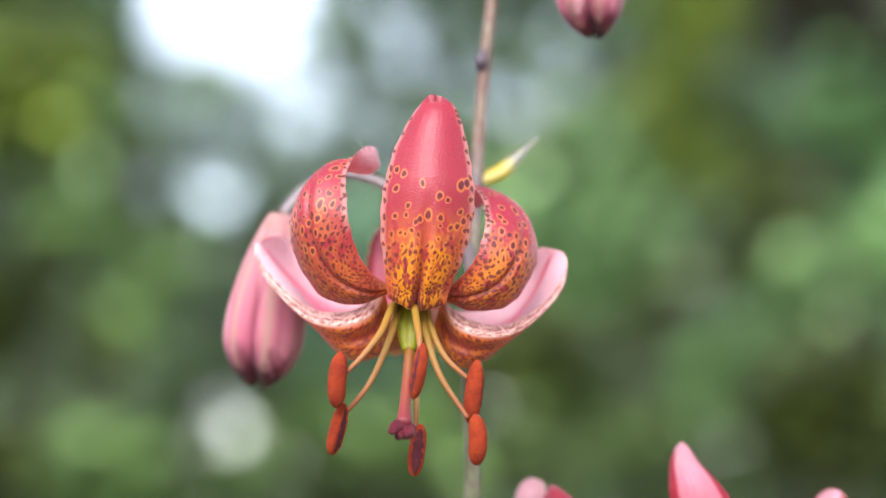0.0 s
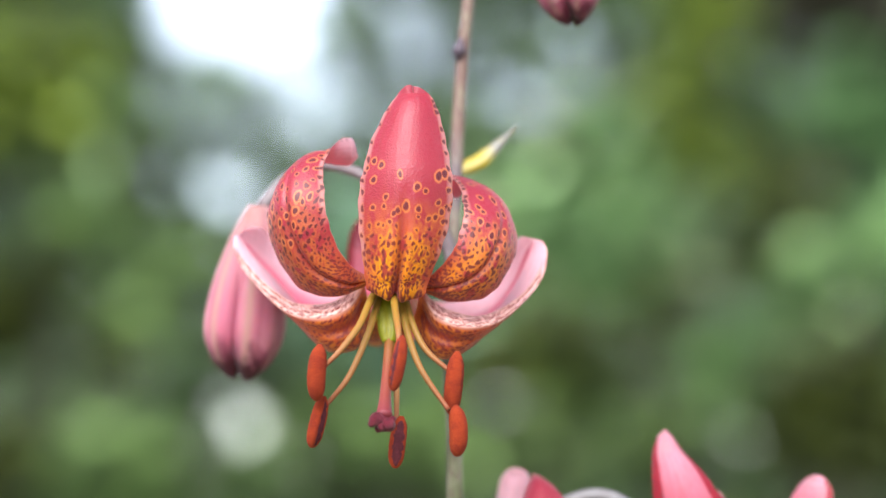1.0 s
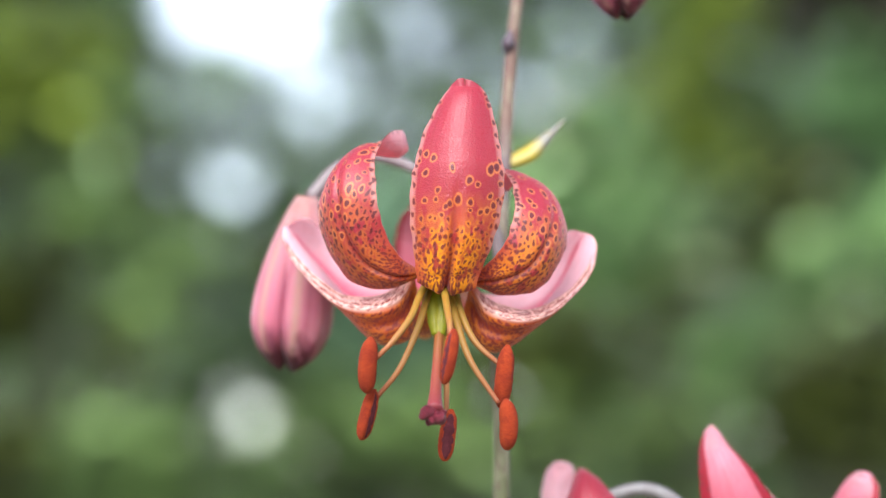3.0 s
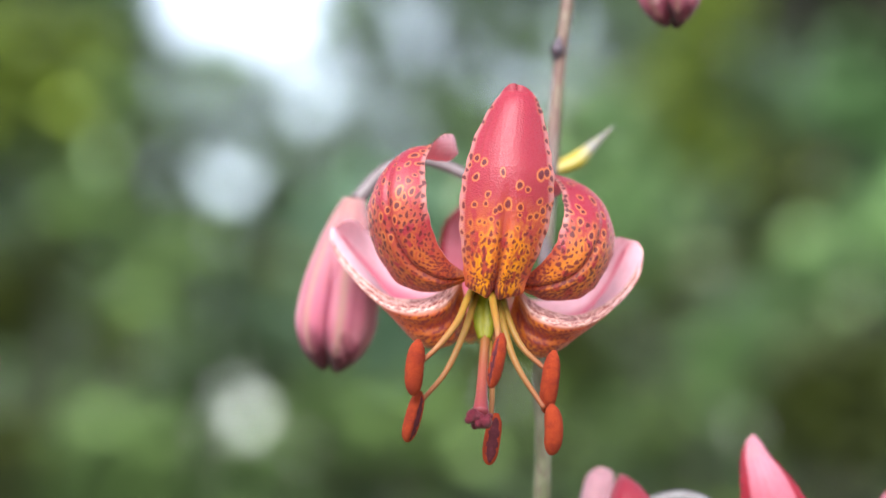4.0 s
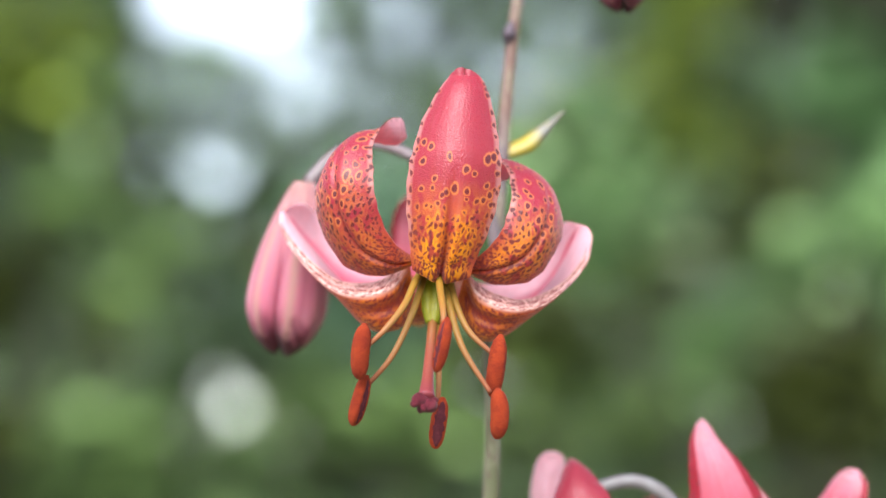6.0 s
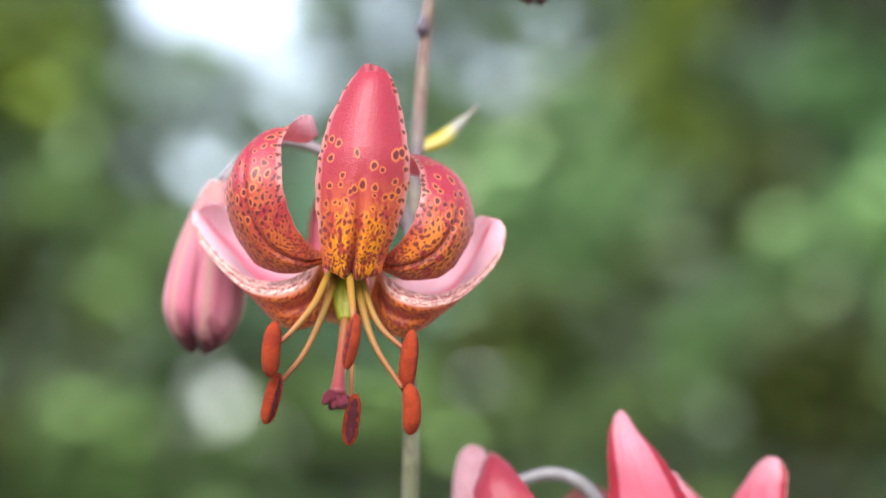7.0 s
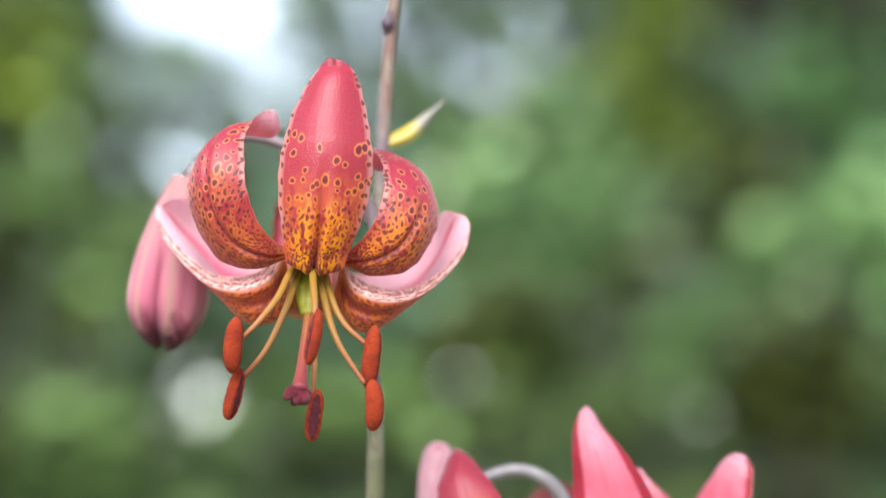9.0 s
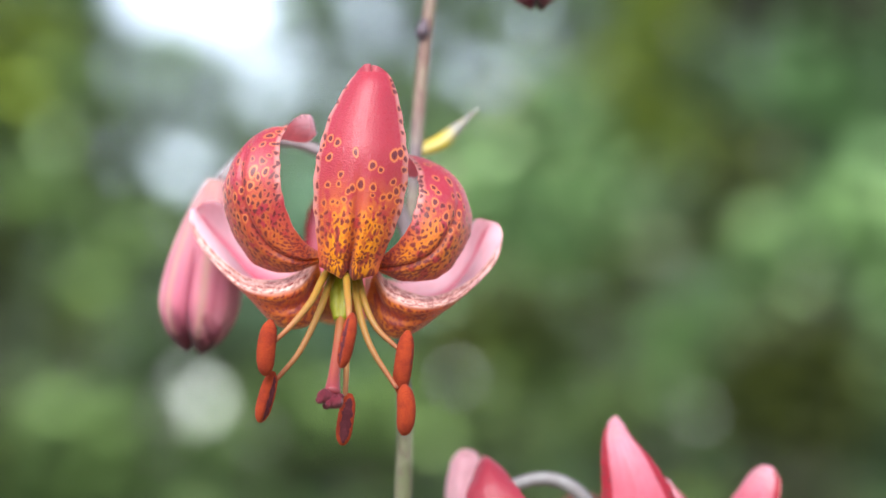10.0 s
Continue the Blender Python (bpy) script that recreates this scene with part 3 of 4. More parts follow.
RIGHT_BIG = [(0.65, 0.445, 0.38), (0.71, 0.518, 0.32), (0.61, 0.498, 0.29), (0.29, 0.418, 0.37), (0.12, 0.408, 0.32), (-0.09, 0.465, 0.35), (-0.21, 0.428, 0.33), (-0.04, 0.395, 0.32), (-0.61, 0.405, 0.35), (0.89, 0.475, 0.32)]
STAMENS = [
    ([(0.3, 6.0, 1.7), (-1.1, 1.0, -0.9), (-2.4, -3.1, -3.8), (-4.8, -5.7, -6.9), (-7.2, -6.2, -9.3)], [(-7.7, -6.1, -6.2), (-8.2, -6.7, -10.1), (-8.3, -6.3, -13.9)], 1.28, 20, 0.1),
    ([(0.6, 7.0, 1.3), (-0.3, 3.0, -1.8), (-1.4, -0.1, -5.4), (-3.9, -2.8, -10.8), (-7.0, -3.3, -14.7)], [(-7.4, -3.5, -13.5), (-8.3, -3.9, -17.2), (-9.2, -3.5, -20.6)], 1.15, 128, 0.16),
    ([(2.1, 5.0, 1.7), (2.6, -3.1, -1.6), (3.1, -8.1, -4.4), (3.2, -9.7, -6.7)], [(3.7, -10.2, -4.9), (3.1, -10.7, -8.7), (2.3, -10.3, -12.4)], 1.0, 225, 0.10),
    ([(1.4, 10.0, 0.4), (2.1, 3.8, -6.6), (2.6, -0.3, -12.7), (2.5, -2.0, -18.9)], [(3.3, -2.2, -16.5), (2.7, -2.7, -20.3), (2.3, -2.4, -23.7)], 1.15, 172, 0.42),
    ([(3.5, 6.0, 1.7), (4.7, 1.9, -3.3), (6.7, -0.7, -7.3), (10.1, -1.8, -10.4)], [(11.2, -1.9, -7.6), (10.7, -2.6, -12.1), (10.2, -2.1, -16.4)], 1.32, 100, 0.08),
    ([(3.2, 6.0, 0.9), (4.0, 0.9, -4.1), (6.0, -2.8, -9.8), (9.8, -4.7, -15.5)], [(10.8, -4.6, -14.9), (11.2, -5.3, -18.4), (10.9, -5.0, -21.9)], 1.28, 20, 0.1),
]


def stigma_mesh():
    bm = bmesh.new()
    for dx, dy, dz, r in ((-0.9, -0.5, 0.3, 1.05), (0.7, -0.7, -0.4, 1.0), (0.0, 0.7, -0.5, 1.0), (0, 0, -0.3, 1.05), (-1.5, -0.9, -0.2, 0.55), (1.3, -0.4, 0.3, 0.5), (-0.2, -1.3, -0.7, 0.55), (-0.7, 0.2, -1.1, 0.5)):
        bmesh.ops.create_icosphere(bm, subdivisions=4, radius=r / 1000, matrix=Matrix.Translation(local((0.9 + dx, -8.4 + dy, -16.7 + dz))))
    for v in bm.verts:
        v.co += noise.noise_vector(v.co * 1500) * 0.00010
    me = bpy.data.meshes.new("stigma")
    bm.to_mesh(me)
    bm.free()
    me.materials.append(M_STIGMA)
    me.polygons.foreach_set("use_smooth", np.ones(len(me.polygons), bool))
    return me


def heart_meshes():
    """Ovary, style, stigma, filaments and anthers, shared by all open flowers."""
    lobes = lambda a, t: 1 + 0.36 * abs(math.cos(1.5 * a)) - 0.22
    out = []
    v, f, a = tube(local([(1.4, 9.1, 3.6), (1.5, 7.0, 0.5), (1.5, 4.9, -3.5), (1.5, 3.3, -6.6)]), [0.0014, 0.00145, 0.0015, 0.00155, 0.00145, 0.0009], 30, 30, lobes)
    out.append(("ovary", mesh("ovary", v, f, [M_OVARY], None, {"along": a}), "yellow-green ovary"))
    v, f, a = tube(local([(1.6, 3.4, -6.2), (1.3, -0.3, -10.4), (1.1, -4.9, -14.0), (1.0, -7.9, -16.2)]), [0.0007, 0.0007, 0.00085, 0.0012], 40, 18)
    out.append(("style", mesh("style", v, f, [M_STYLE], None, {"along": a}), "coral pink style"))
    out.append(("stigma", stigma_mesh(), "dark purple three-lobed stigma"))
    for fil, ant, r, seam, width in STAMENS:
        v, f, a = tube(local(fil), [0.00056, 0.00054, 0.0005, 0.00042, 0.00032], 44, 14)
        out.append(("filament", mesh("filament", v, f, [M_FIL], None, {"along": a}), "amber filament"))
        out.append(("anther", anther_mesh(ant, r, seam, width), "orange-red pollen-covered anther"))
    return out


def rod(name, points, radii, material, n=50, seg=18, bend=None, wobble=0.0):
    v, f, a = tube(local(points), [r / 1000 for r in radii], n, seg, bend, wobble)
    return mesh(name, v, f, [material], None, {"along": a})


def bud_meshes(foot, tip, r, skin):
    """The three outer tepals of a closed bud, each a bulging third of a spindle that ends in a blunt tip."""
    foot, tip = np.array(foot, float), np.array(tip, float)
    axis = tip - foot
    length = np.linalg.norm(axis)
    axis /= length
    sx = np.cross(axis, (0, 1, 0))
    sx /= np.linalg.norm(sx)
    sy = np.cross(axis, sx)
    made = []
    nv, nu = 60, 26
    shape = curve([(0, 0.20), (0.05, 0.36), (0.22, 0.63), (0.42, 0.86), (0.60, 0.98), (0.75, 0.98), (0.88, 0.78), (0.96, 0.48), (1.0, 0.20)], 120)
    for k in range(3):
        vs, al, gr, st = [], [], [], []
        for layer in (0, 1):
            for i in range(nv):
                t = i / (nv - 1)
                prof = np.interp(t, shape[:, 0], shape[:, 1]) * r
                for j in range(nu):
                    s = 2 * j / (nu - 1) - 1
                    a = radians(50 + 120 * k + 62 * s)
                    rad = prof * (1.0 + 0.10 * (1 - s * s) - 0.16 * abs(s) ** 5 + 0.05 * math.exp(-(s / 0.16) ** 2)) * (1 - 0.12 * layer) 
                    z = t * length * (1 - 0.06 * (abs(s) ** 2) * t) - (0.6 if layer else 0) * t
                    vs.append(foot + axis * z + rad * (math.cos(a) * sx + math.sin(a) * sy))
                    al.append(t)
                    st.append(math.exp(-((abs(s - 0.05) - 0.52) / 0.10) ** 2) * min(1.0, 3 * t))
                    gr.append(max(abs(s) ** 6, 0.5 * math.exp(-(abs(abs(s) - 0.30) / 0.06) ** 2)))
        n = nv * nu
        grid = np.arange(n).reshape(nv, nu)
        q = np.stack([grid[:-1, :-1], grid[:-1, 1:], grid[1:, 1:], grid[1:, :-1]], -1).reshape(-1, 4)
        ring = list(grid[0, :]) + list(grid[1:, -1]) + list(grid[-1, -2::-1]) + list(grid[-2:0:-1, 0])
        rim = [(ring[(i + 1) % len(ring)], ring[i], ring[i] + n, ring[(i + 1) % len(ring)] + n) for i in range(len(ring))]
        made.append(mesh("bud_tepal", local(vs), list(map(tuple, q)) + list(map(tuple, q[:, ::-1] + n)) + rim, [skin], None, {"along": al, "groove": gr, "stripe": st}))
    return made


def build_bud(plant, foot, tip, r, label, skin=M_BUD):
    foot, tip = np.array(foot, float), np.array(tip, float)
    core = [foot + (tip - foot) * t for t in (0, 0.3, 0.6, 0.93)]
    bud = part("flower_bud", rod("flower_bud", core, [0.3 * r, 0.75 * r, 0.85 * r, 0.3 * r], skin, 24, 20), plant, label)
    for me in bud_meshes(foot, tip, r, skin):
        part("bud_tepal", me, bud)
    return bud


def build_flower(plant, tepals, heart, shift, label):
    """An open flower: receptacle with six tepals, the pistil and six stamens."""
    shift = np.array(shift, float)
    base = rod("flower", [np.array(p) + shift for p in ((2.2, 12.0, 6.0), (2.0, 10.5, 4.2), (1.8, 8.5, 2.2))], [0.9, 2.2, 2.0], M_PED, 16, 20)
    flower = part("flower", base, plant, label)
    for me, own in tepals:
        ob = part("tepal", me, flower)
        if not own:
            ob.location = shift / 1000 @ TILT.T
    for name, me, text in heart:
        part(name, me, flower, text).location = shift / 1000 @ TILT.T
    return flower


def build_lily():
    plant = thing("lily_plant", pose(0, 0.03, 0), "tall lily with nodding spotted coral flowers and pink buds", "lily")
    stem_pts = [(17.1, 36.0, 83.9), (15.3, 34.0, 64.2), (13.9, 32.0, 46.4), (12.8, 31.0, 36.7), (11.8, 30.0, 23.6), (11.0, 27.0, 7.2), (10.1, 23.0, -13.2), (10.7, 20.0, -29.1)]
    foot = [np.array((0.0045 * max(z, 0) ** 2, -0.0085 * max(z, 0) ** 2, z)) for z in (-0.03, 0.2, 0.45, 0.7, 0.82)]
    pts = foot + [local(p) for p in stem_pts[::-1]]
    v, f, a = tube(pts, [0.0034, 0.0032, 0.0030, 0.0026, 0.0019, 0.00124, 0.00102, 0.00102, 0.00102, 0.00096, 0.00094, 0.0009, 0.00085], 260, 20, None, 0.015)
    zs = v[:, 2]
    along = np.interp(zs, [0, 0.86, 0.90, 0.935, 0.945, 0.955, 1.01], [0, 0.45, 0.55, 0.72, 0.80, 0.87, 1.0])
    part("stem", mesh("stem", v, f, [M_STEM], None, {"along": along}), plant, "slender green stem turning brownish pink upwards")
    part("leaf_scar", rod("leaf_scar", [(12.1, 30.6, 35.1), (12.2, 30.0, 36.7), (12.5, 30.2, 38.6)], [0.5, 1.15, 0.35], M_NODE, 14, 12), plant, "dark purple scar on the stem")
    # small yellow bract at the node
    b = curve([(11.4, 29.0, 18.0), (15.1, 28.5, 19.6), (18.1, 29.5, 22.3), (21.0, 30.8, 25.1)], 40)
    t = np.linspace(0, 1, 40)
    w = np.interp(t, [0, 0.12, 0.4, 0.62, 0.78, 1.0], [0.9, 1.25, 1.35, 0.95, 0.55, 0.18])
    vs, al = [], []
    for lay in (0, 1):
        for i in range(40):
            for s in np.linspace(-1, 1, 13):
                vs.append(b[i] + w[i] * s * np.array((-0.50, 0.30, 0.82)) + np.array((0.25, 0.9, 0.2)) * (0.8 * w[i] * s * s + 0.28 * lay))
                al.append(t[i])
    g = np.arange(520).reshape(40, 13)
    q = np.stack([g[:-1, :-1], g[:-1, 1:], g[1:, 1:], g[1:, :-1]], -1).reshape(-1, 4)
    ring = list(g[0, :]) + list(g[1:, -1]) + list(g[-1, -2::-1]) + list(g[-2:0:-1, 0])
    rim = [(ring[i], ring[(i + 1) % len(ring)], ring[(i + 1) % len(ring)] + 520, ring[i] + 520) for i in range(len(ring))]
    part("bract", mesh("bract", local(vs), list(map(tuple, q[:, ::-1])) + list(map(tuple, q + 520)) + rim, [M_BRACT], None, {"along": al}), plant, "small yellow bract with a dry grey tip")

    heart = heart_meshes()
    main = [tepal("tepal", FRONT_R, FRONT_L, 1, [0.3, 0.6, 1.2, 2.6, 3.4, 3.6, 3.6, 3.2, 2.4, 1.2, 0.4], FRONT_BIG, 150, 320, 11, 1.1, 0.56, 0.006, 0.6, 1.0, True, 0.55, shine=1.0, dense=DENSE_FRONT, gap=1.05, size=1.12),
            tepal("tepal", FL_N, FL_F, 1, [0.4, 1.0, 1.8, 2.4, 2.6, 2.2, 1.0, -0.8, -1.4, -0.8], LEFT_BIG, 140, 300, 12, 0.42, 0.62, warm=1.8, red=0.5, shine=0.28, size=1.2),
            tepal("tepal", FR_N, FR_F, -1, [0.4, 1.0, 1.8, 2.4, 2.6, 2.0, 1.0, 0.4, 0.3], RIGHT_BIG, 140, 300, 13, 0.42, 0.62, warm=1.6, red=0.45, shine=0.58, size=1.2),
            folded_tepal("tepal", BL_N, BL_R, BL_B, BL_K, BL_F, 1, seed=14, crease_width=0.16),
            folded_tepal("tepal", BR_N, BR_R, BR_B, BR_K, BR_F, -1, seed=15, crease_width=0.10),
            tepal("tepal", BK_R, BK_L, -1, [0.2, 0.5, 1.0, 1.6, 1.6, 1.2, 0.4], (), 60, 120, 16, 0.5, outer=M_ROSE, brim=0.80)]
    build_flower(plant, [(m, False) for m in main], heart, (0, 0, 0), "open nodding flower, coral tepals with maroon spots")
    low = [tepal("tepal", [(42.7, 24.6, -46.2), (47.4, 18.6, -44.3), (52.5, 15.7, -38.0), (51.2, 15.9, -33.0), (48.0, 17.0, -27.7), (45.2, 19.1, -24.6), (43.0, 23.2, -21.6)],
                 [(39.3, 24.6, -46.2), (39.0, 18.6, -44.4), (39.6, 15.8, -38.0), (40.0, 16.9, -32.3), (39.9, 18.1, -27.4), (40.2, 20.2, -24.3), (41.5, 23.2, -21.4)], -1, [-0.3, -1.5, -2.2, -2.4, -2.2, -1.4, -0.5], (), 60, 120, 21, 0.15, rim=0.1, outer=M_ROSE, brim=0.66),
           tepal("tepal", [(38.2, 20.6, -44.7), (32.9, 15.8, -39.7), (29.6, 16.0, -34.3), (27.3, 18.1, -31.2), (25.1, 21.1, -28.8), (23.2, 24.2, -27.8)],
                 [(35.7, 20.6, -46.4), (27.9, 15.8, -43.1), (21.3, 15.9, -38.1), (20.0, 18.0, -33.4), (21.3, 21.1, -29.5), (22.2, 24.2, -28.0)], 1, [0.3, 1.2, 1.8, 1.8, 1.2, 0.4], (), 60, 120, 22, 0.12, 0.75, 0.05, 0.0, 3.0, False, 1.0, outer=M_RED, rim=1.5),
           tepal("tepal", [(35.9, 24.6, -46.2), (27.4, 28.7, -44.3), (22.3, 31.9, -37.8), (22.1, 32.0, -32.6), (22.2, 31.1, -29.0), (21.4, 30.2, -27.4)],
                 [(35.1, 26.6, -48.2), (22.3, 30.7, -46.4), (17.5, 32.9, -39.7), (17.0, 33.0, -34.5), (17.9, 32.2, -29.1), (19.6, 30.2, -27.1)], -1, [-0.3, -0.8, -1.6, -1.8, -1.2, -0.3], (), 50, 100, 23, 0.4, dots=False),
           tepal("tepal", [(46.0, 22.6, -45.8), (56.0, 20.6, -44.6), (65.4, 20.6, -38.7), (67.2, 21.8, -32.9), (67.3, 22.9, -30.1), (66.3, 23.9, -28.5)],
                 [(45.1, 22.5, -47.5), (52.3, 26.6, -43.0), (57.8, 28.7, -38.2), (61.6, 28.8, -33.0), (63.7, 26.9, -29.4), (64.9, 24.9, -28.2)], -1, [-0.3, -0.8, -1.4, -2.0, -1.4, -0.4], (), 60, 110, 24, 0.4, dots=False, rim=0.1, outer=M_ROSE, brim=0.80)]
    low.append(tepal("tepal", [(45.7, 28.0, -46.8), (53.3, 27.0, -43.6), (57.2, 27.0, -38.9), (55.2, 28.0, -35.5), (52.7, 29.0, -33.1), (51.1, 30.0, -31.2)],
                     [(45.0, 30.0, -46.6), (50.3, 30.0, -43.2), (51.3, 31.0, -39.0), (50.8, 31.0, -35.5), (50.6, 31.0, -32.9), (50.8, 30.5, -31.4)], -1, [-0.3, -0.8, -1.2, -1.2, -0.6, -0.2], (), 50, 90, 25, 0.3, dots=False, outer=M_ROSE))
    hs = (39.0, 22.0, -50.0)
    build_flower(plant, [(m, True) for m in low] + [(main[5], False)], heart, hs, "open coral pink flower with pale sheen painted on reflexed tepals")
    # pedicels
    part("pedicel", rod("pedicel", [(10.9, 24.5, 3.0), (9.5, 25.0, 9.0), (5.5, 23.5, 13.5), (2.6, 18.0, 12.0), (2.2, 12.0, 6.0)], [1.0, 0.9, 0.9, 0.95, 1.0], M_PED), plant)
    part("pedicel", rod("pedicel", [(10.9, 25.5, 5.5), (6.0, 26.5, 11.4), (0.8, 28.0, 15.8), (-4.8, 29.0, 18.6), (-9.8, 29.0, 19.4), (-14.2, 28.0, 17.4), (-18.0, 27.0, 13.0)], [0.9, 0.85, 0.85, 0.9, 0.9, 1.0, 1.2], M_PED), plant)
    part("pedicel", rod("pedicel", [(10.5, 20.9, -46.4), (17.8, 25.0, -38.9), (25.6, 26.0, -33.2), (32.0, 26.1, -31.2), (37.2, 26.0, -33.2), (40.2, 26.5, -38.2), (41.2, 31.0, -44.0)], [1.0, 1.0, 1.05, 1.1, 1.1, 1.1, 1.1], M_ARCH), plant, "pale grey arching flower stalk")
    part("pedicel", rod("pedicel", [(17.0, 36.0, 83.0), (19.0, 34.0, 88.0), (23.5, 31.0, 86.0), (26.3, 29.5, 76.0), (26.8, 29.0, 65.6)], [0.9, 0.9, 0.9, 1.0, 1.2], M_PED), plant)
    build_bud(plant, (-18.4, 27.0, 13.3), (-21.3, 26.0, -13.2), 5.75, "closed dusky pink bud with a maroon tip")
    build_bud(plant, (26.8, 29.0, 65.6), (29.9, 27.0, 40.0), 5.15, "closed pale pink bud with a dark tip", M_PALE_BUD)
    return plant, main, heart


def build_second_lily(main, heart):
    """A neighbouring lily, of which little more than the tips of a flower come into view."""
    plant = thing("lily_plant", pose(-0.1261, 0.03, 0), "neighbouring lily with one open coral pink flower and a bud", "lily")
    stem = [np.array((0.0, 0.0, z)) for z in (-0.03, 0.3, 0.6, 0.8, 0.90, 0.96)]
    v, f, a = tube(stem, [0.0034, 0.003, 0.0025, 0.002, 0.0016, 0.001], 120, 18, None, 0.015)
    part("stem", mesh("stem", v, f, [M_STEM], None, {"along": np.interp(v[:, 2], [0, 0.96], [0.0, 0.8])}), plant, "slender green stem")
    build_flower(plant, [(m, False) for m in main], heart, (-95.6 + 125.0, 13.0, -18.5), "open coral pink flower with reflexed tepals")
    top = (np.array((0.0, 0.0, 0.955)) - HEART) @ TILT * 1000
    part("pedicel", rod("pedicel", [top, (12.0, 32.0, 22.0), (26.0, 33.0, 12.0), (31.6, 26.0, -11.5)], [0.9, 0.9, 0.9, 1.0], M_PED), plant)
    low = (np.array((0.0, 0.0, 0.90)) - HEART) @ TILT * 1000
    part("pedicel", rod("pedicel", [low, (20.0, 26.0, -5.0), (38.0, 24.0, -4.0), (49.4, 24.0, -14.0)], [1.0, 1.0, 1.0, 1.3], M_PED), plant)
    build_bud(plant, (49.4, 24.0, -14.0), (49.0, 24.0, -44.0), 5.0, "closed pink bud with a maroon tip")
    return plant


# ---- the garden behind ----
def leaf_mesh(name, centres, sizes, material, rng, droop=0.3):
    """Many separate folded leaves in one mesh."""
    n = len(centres)
    d = rng.normal(size=(n, 3))
    d[:, 2] = np.abs(d[:, 2]) * 0.6 - droop
    d /= np.linalg.norm(d, axis=1)[:, None]
    side = np.cross(d, np.array((0, 0, 1.0)) + 0.5 * rng.normal(size=(n, 3)))
    side /= np.linalg.norm(side, axis=1)[:, None] + 1e-9
    up = np.cross(side, d)
    s = sizes[:, None]
    base = centres - d * s * 0.5
    v = np.stack([base, centres + side * s * 0.27 + up * s * 0.10, centres + d * s * 0.5, centres - side * s * 0.27 + up * s * 0.10, centres - d * s * 0.02], 1).reshape(-1, 3)
    k = np.arange(n)[:, None] * 5
    f = np.concatenate([k + [[0, 1, 4]], k + [[1, 2, 4]], k + [[4, 2, 3]], k + [[0, 4, 3]]], 0)
    me = bpy.data.meshes.new(name)
    me.vertices.add(len(v))
    me.vertices.foreach_set("co", v.astype(np.float32).ravel())
    me.loops.add(len(f) * 3)
    me.loops.foreach_set("vertex_index", f.astype(np.int32).ravel())
    me.polygons.add(len(f))
    me.polygons.foreach_set("loop_start", np.arange(0, len(f) * 3, 3, dtype=np.int32))
    me.materials.append(material)
    me.update(calc_edges=True)
    me.validate()
    return me


def shrub(label, clumps, material, leaf, density, seed):
    """A garden shrub: stems from the ground to each clump of leaves."""
    rng = np.random.default_rng(seed)
    cl = np.array(clumps)
    foot = np.array((cl[:, 0].mean(), cl[:, 1].mean() + 0.05, 0.0))
    plant = thing("shrub", pose(*foot), label, "shrub", "shrubs behind the lily")
    pieces = []
    for x, y, z, r in cl:
        top = np.array((x, y, z)) - foot
        side = rng.normal(size=3) * (0.06, 0.05, 0.0)
        pieces.append(tube([(0.02 * side[0], 0, -0.03), top * 0.35 + side, top * 0.75 + side * 0.6, top], [0.010, 0.007, 0.005, 0.002], 14, 6))
    v, f, a = join(*pieces)
    part("branchwork", mesh("branchwork", v, f, [M_BARK], None, {"along": a}), plant)
    cs = []
    for x, y, z, r in cl:
        n = int(density * (r / leaf) ** 2)
        d = rng.normal(size=(n, 3))
        d /= np.linalg.norm(d, axis=1)[:, None]
        lump = 1 + 0.25 * np.sin(d[:, 0] * 5 + x * 9) * np.sin(d[:, 2] * 4 + z * 7)
        cs.append(np.array((x, y, z)) - foot + d * (r * 1.12 * rng.random(n) ** 0.45 * lump)[:, None])
        k = int(6 * density * z * r / leaf * 0.03 / leaf)
        low = rng.random(k) ** 0.7 * min(max(z - r - 0.1, 0.05), 0.75) + 0.08
        cs.append(np.stack([(x - foot[0]) * (0.35 + 0.65 * low / z) + rng.normal(0, r * 0.5, k), (y - foot[1]) + rng.normal(0, r * 0.5, k), low], 1))
    cs = np.vstack(cs)
    part("crown", leaf_mesh("crown", cs, leaf * rng.uniform(0.7, 1.35, len(cs)), material, rng), plant)
    return plant


GAPS = [(-0.63, 2.41, 0.205), (-0.52, 2.21, 0.08), (-0.79, 2.29, 0.088), (-0.66, 1.76, 0.044), (-0.64, 1.155, 0.029), (-0.60, 1.06, 0.025), (-0.50, 0.99, 0.024), (-0.63, 0.88, 0.028), (0.37, 2.17, 0.03), (0.21, 2.02, 0.025), (-0.1, 2.16, 0.018), (0.08, 2.1, 0.022), (-0.73, 1.96, 0.028), (-0.82, 2.07, 0.02), (0.53, 2.07, 0.024), (0.25, 1.79, 0.024), (1.21, 1.95, 0.028)]

THIN = [(-0.63, 2.29, 0.36, 0.30, 0.45), (-0.36, 2.02, 0.22, 0.14, 0.66), (-0.40, 1.88, 0.28, 0.20, 0.52), (-0.22, 2.24, 0.22, 0.16, 0.52), (0.03, 2.28, 0.30, 0.13, 0.48), (0.12, 2.12, 0.26, 0.20, 0.34), (0.38, 2.19, 0.13, 0.13, 0.34), (-0.81, 1.98, 0.24, 0.28, 0.40)]


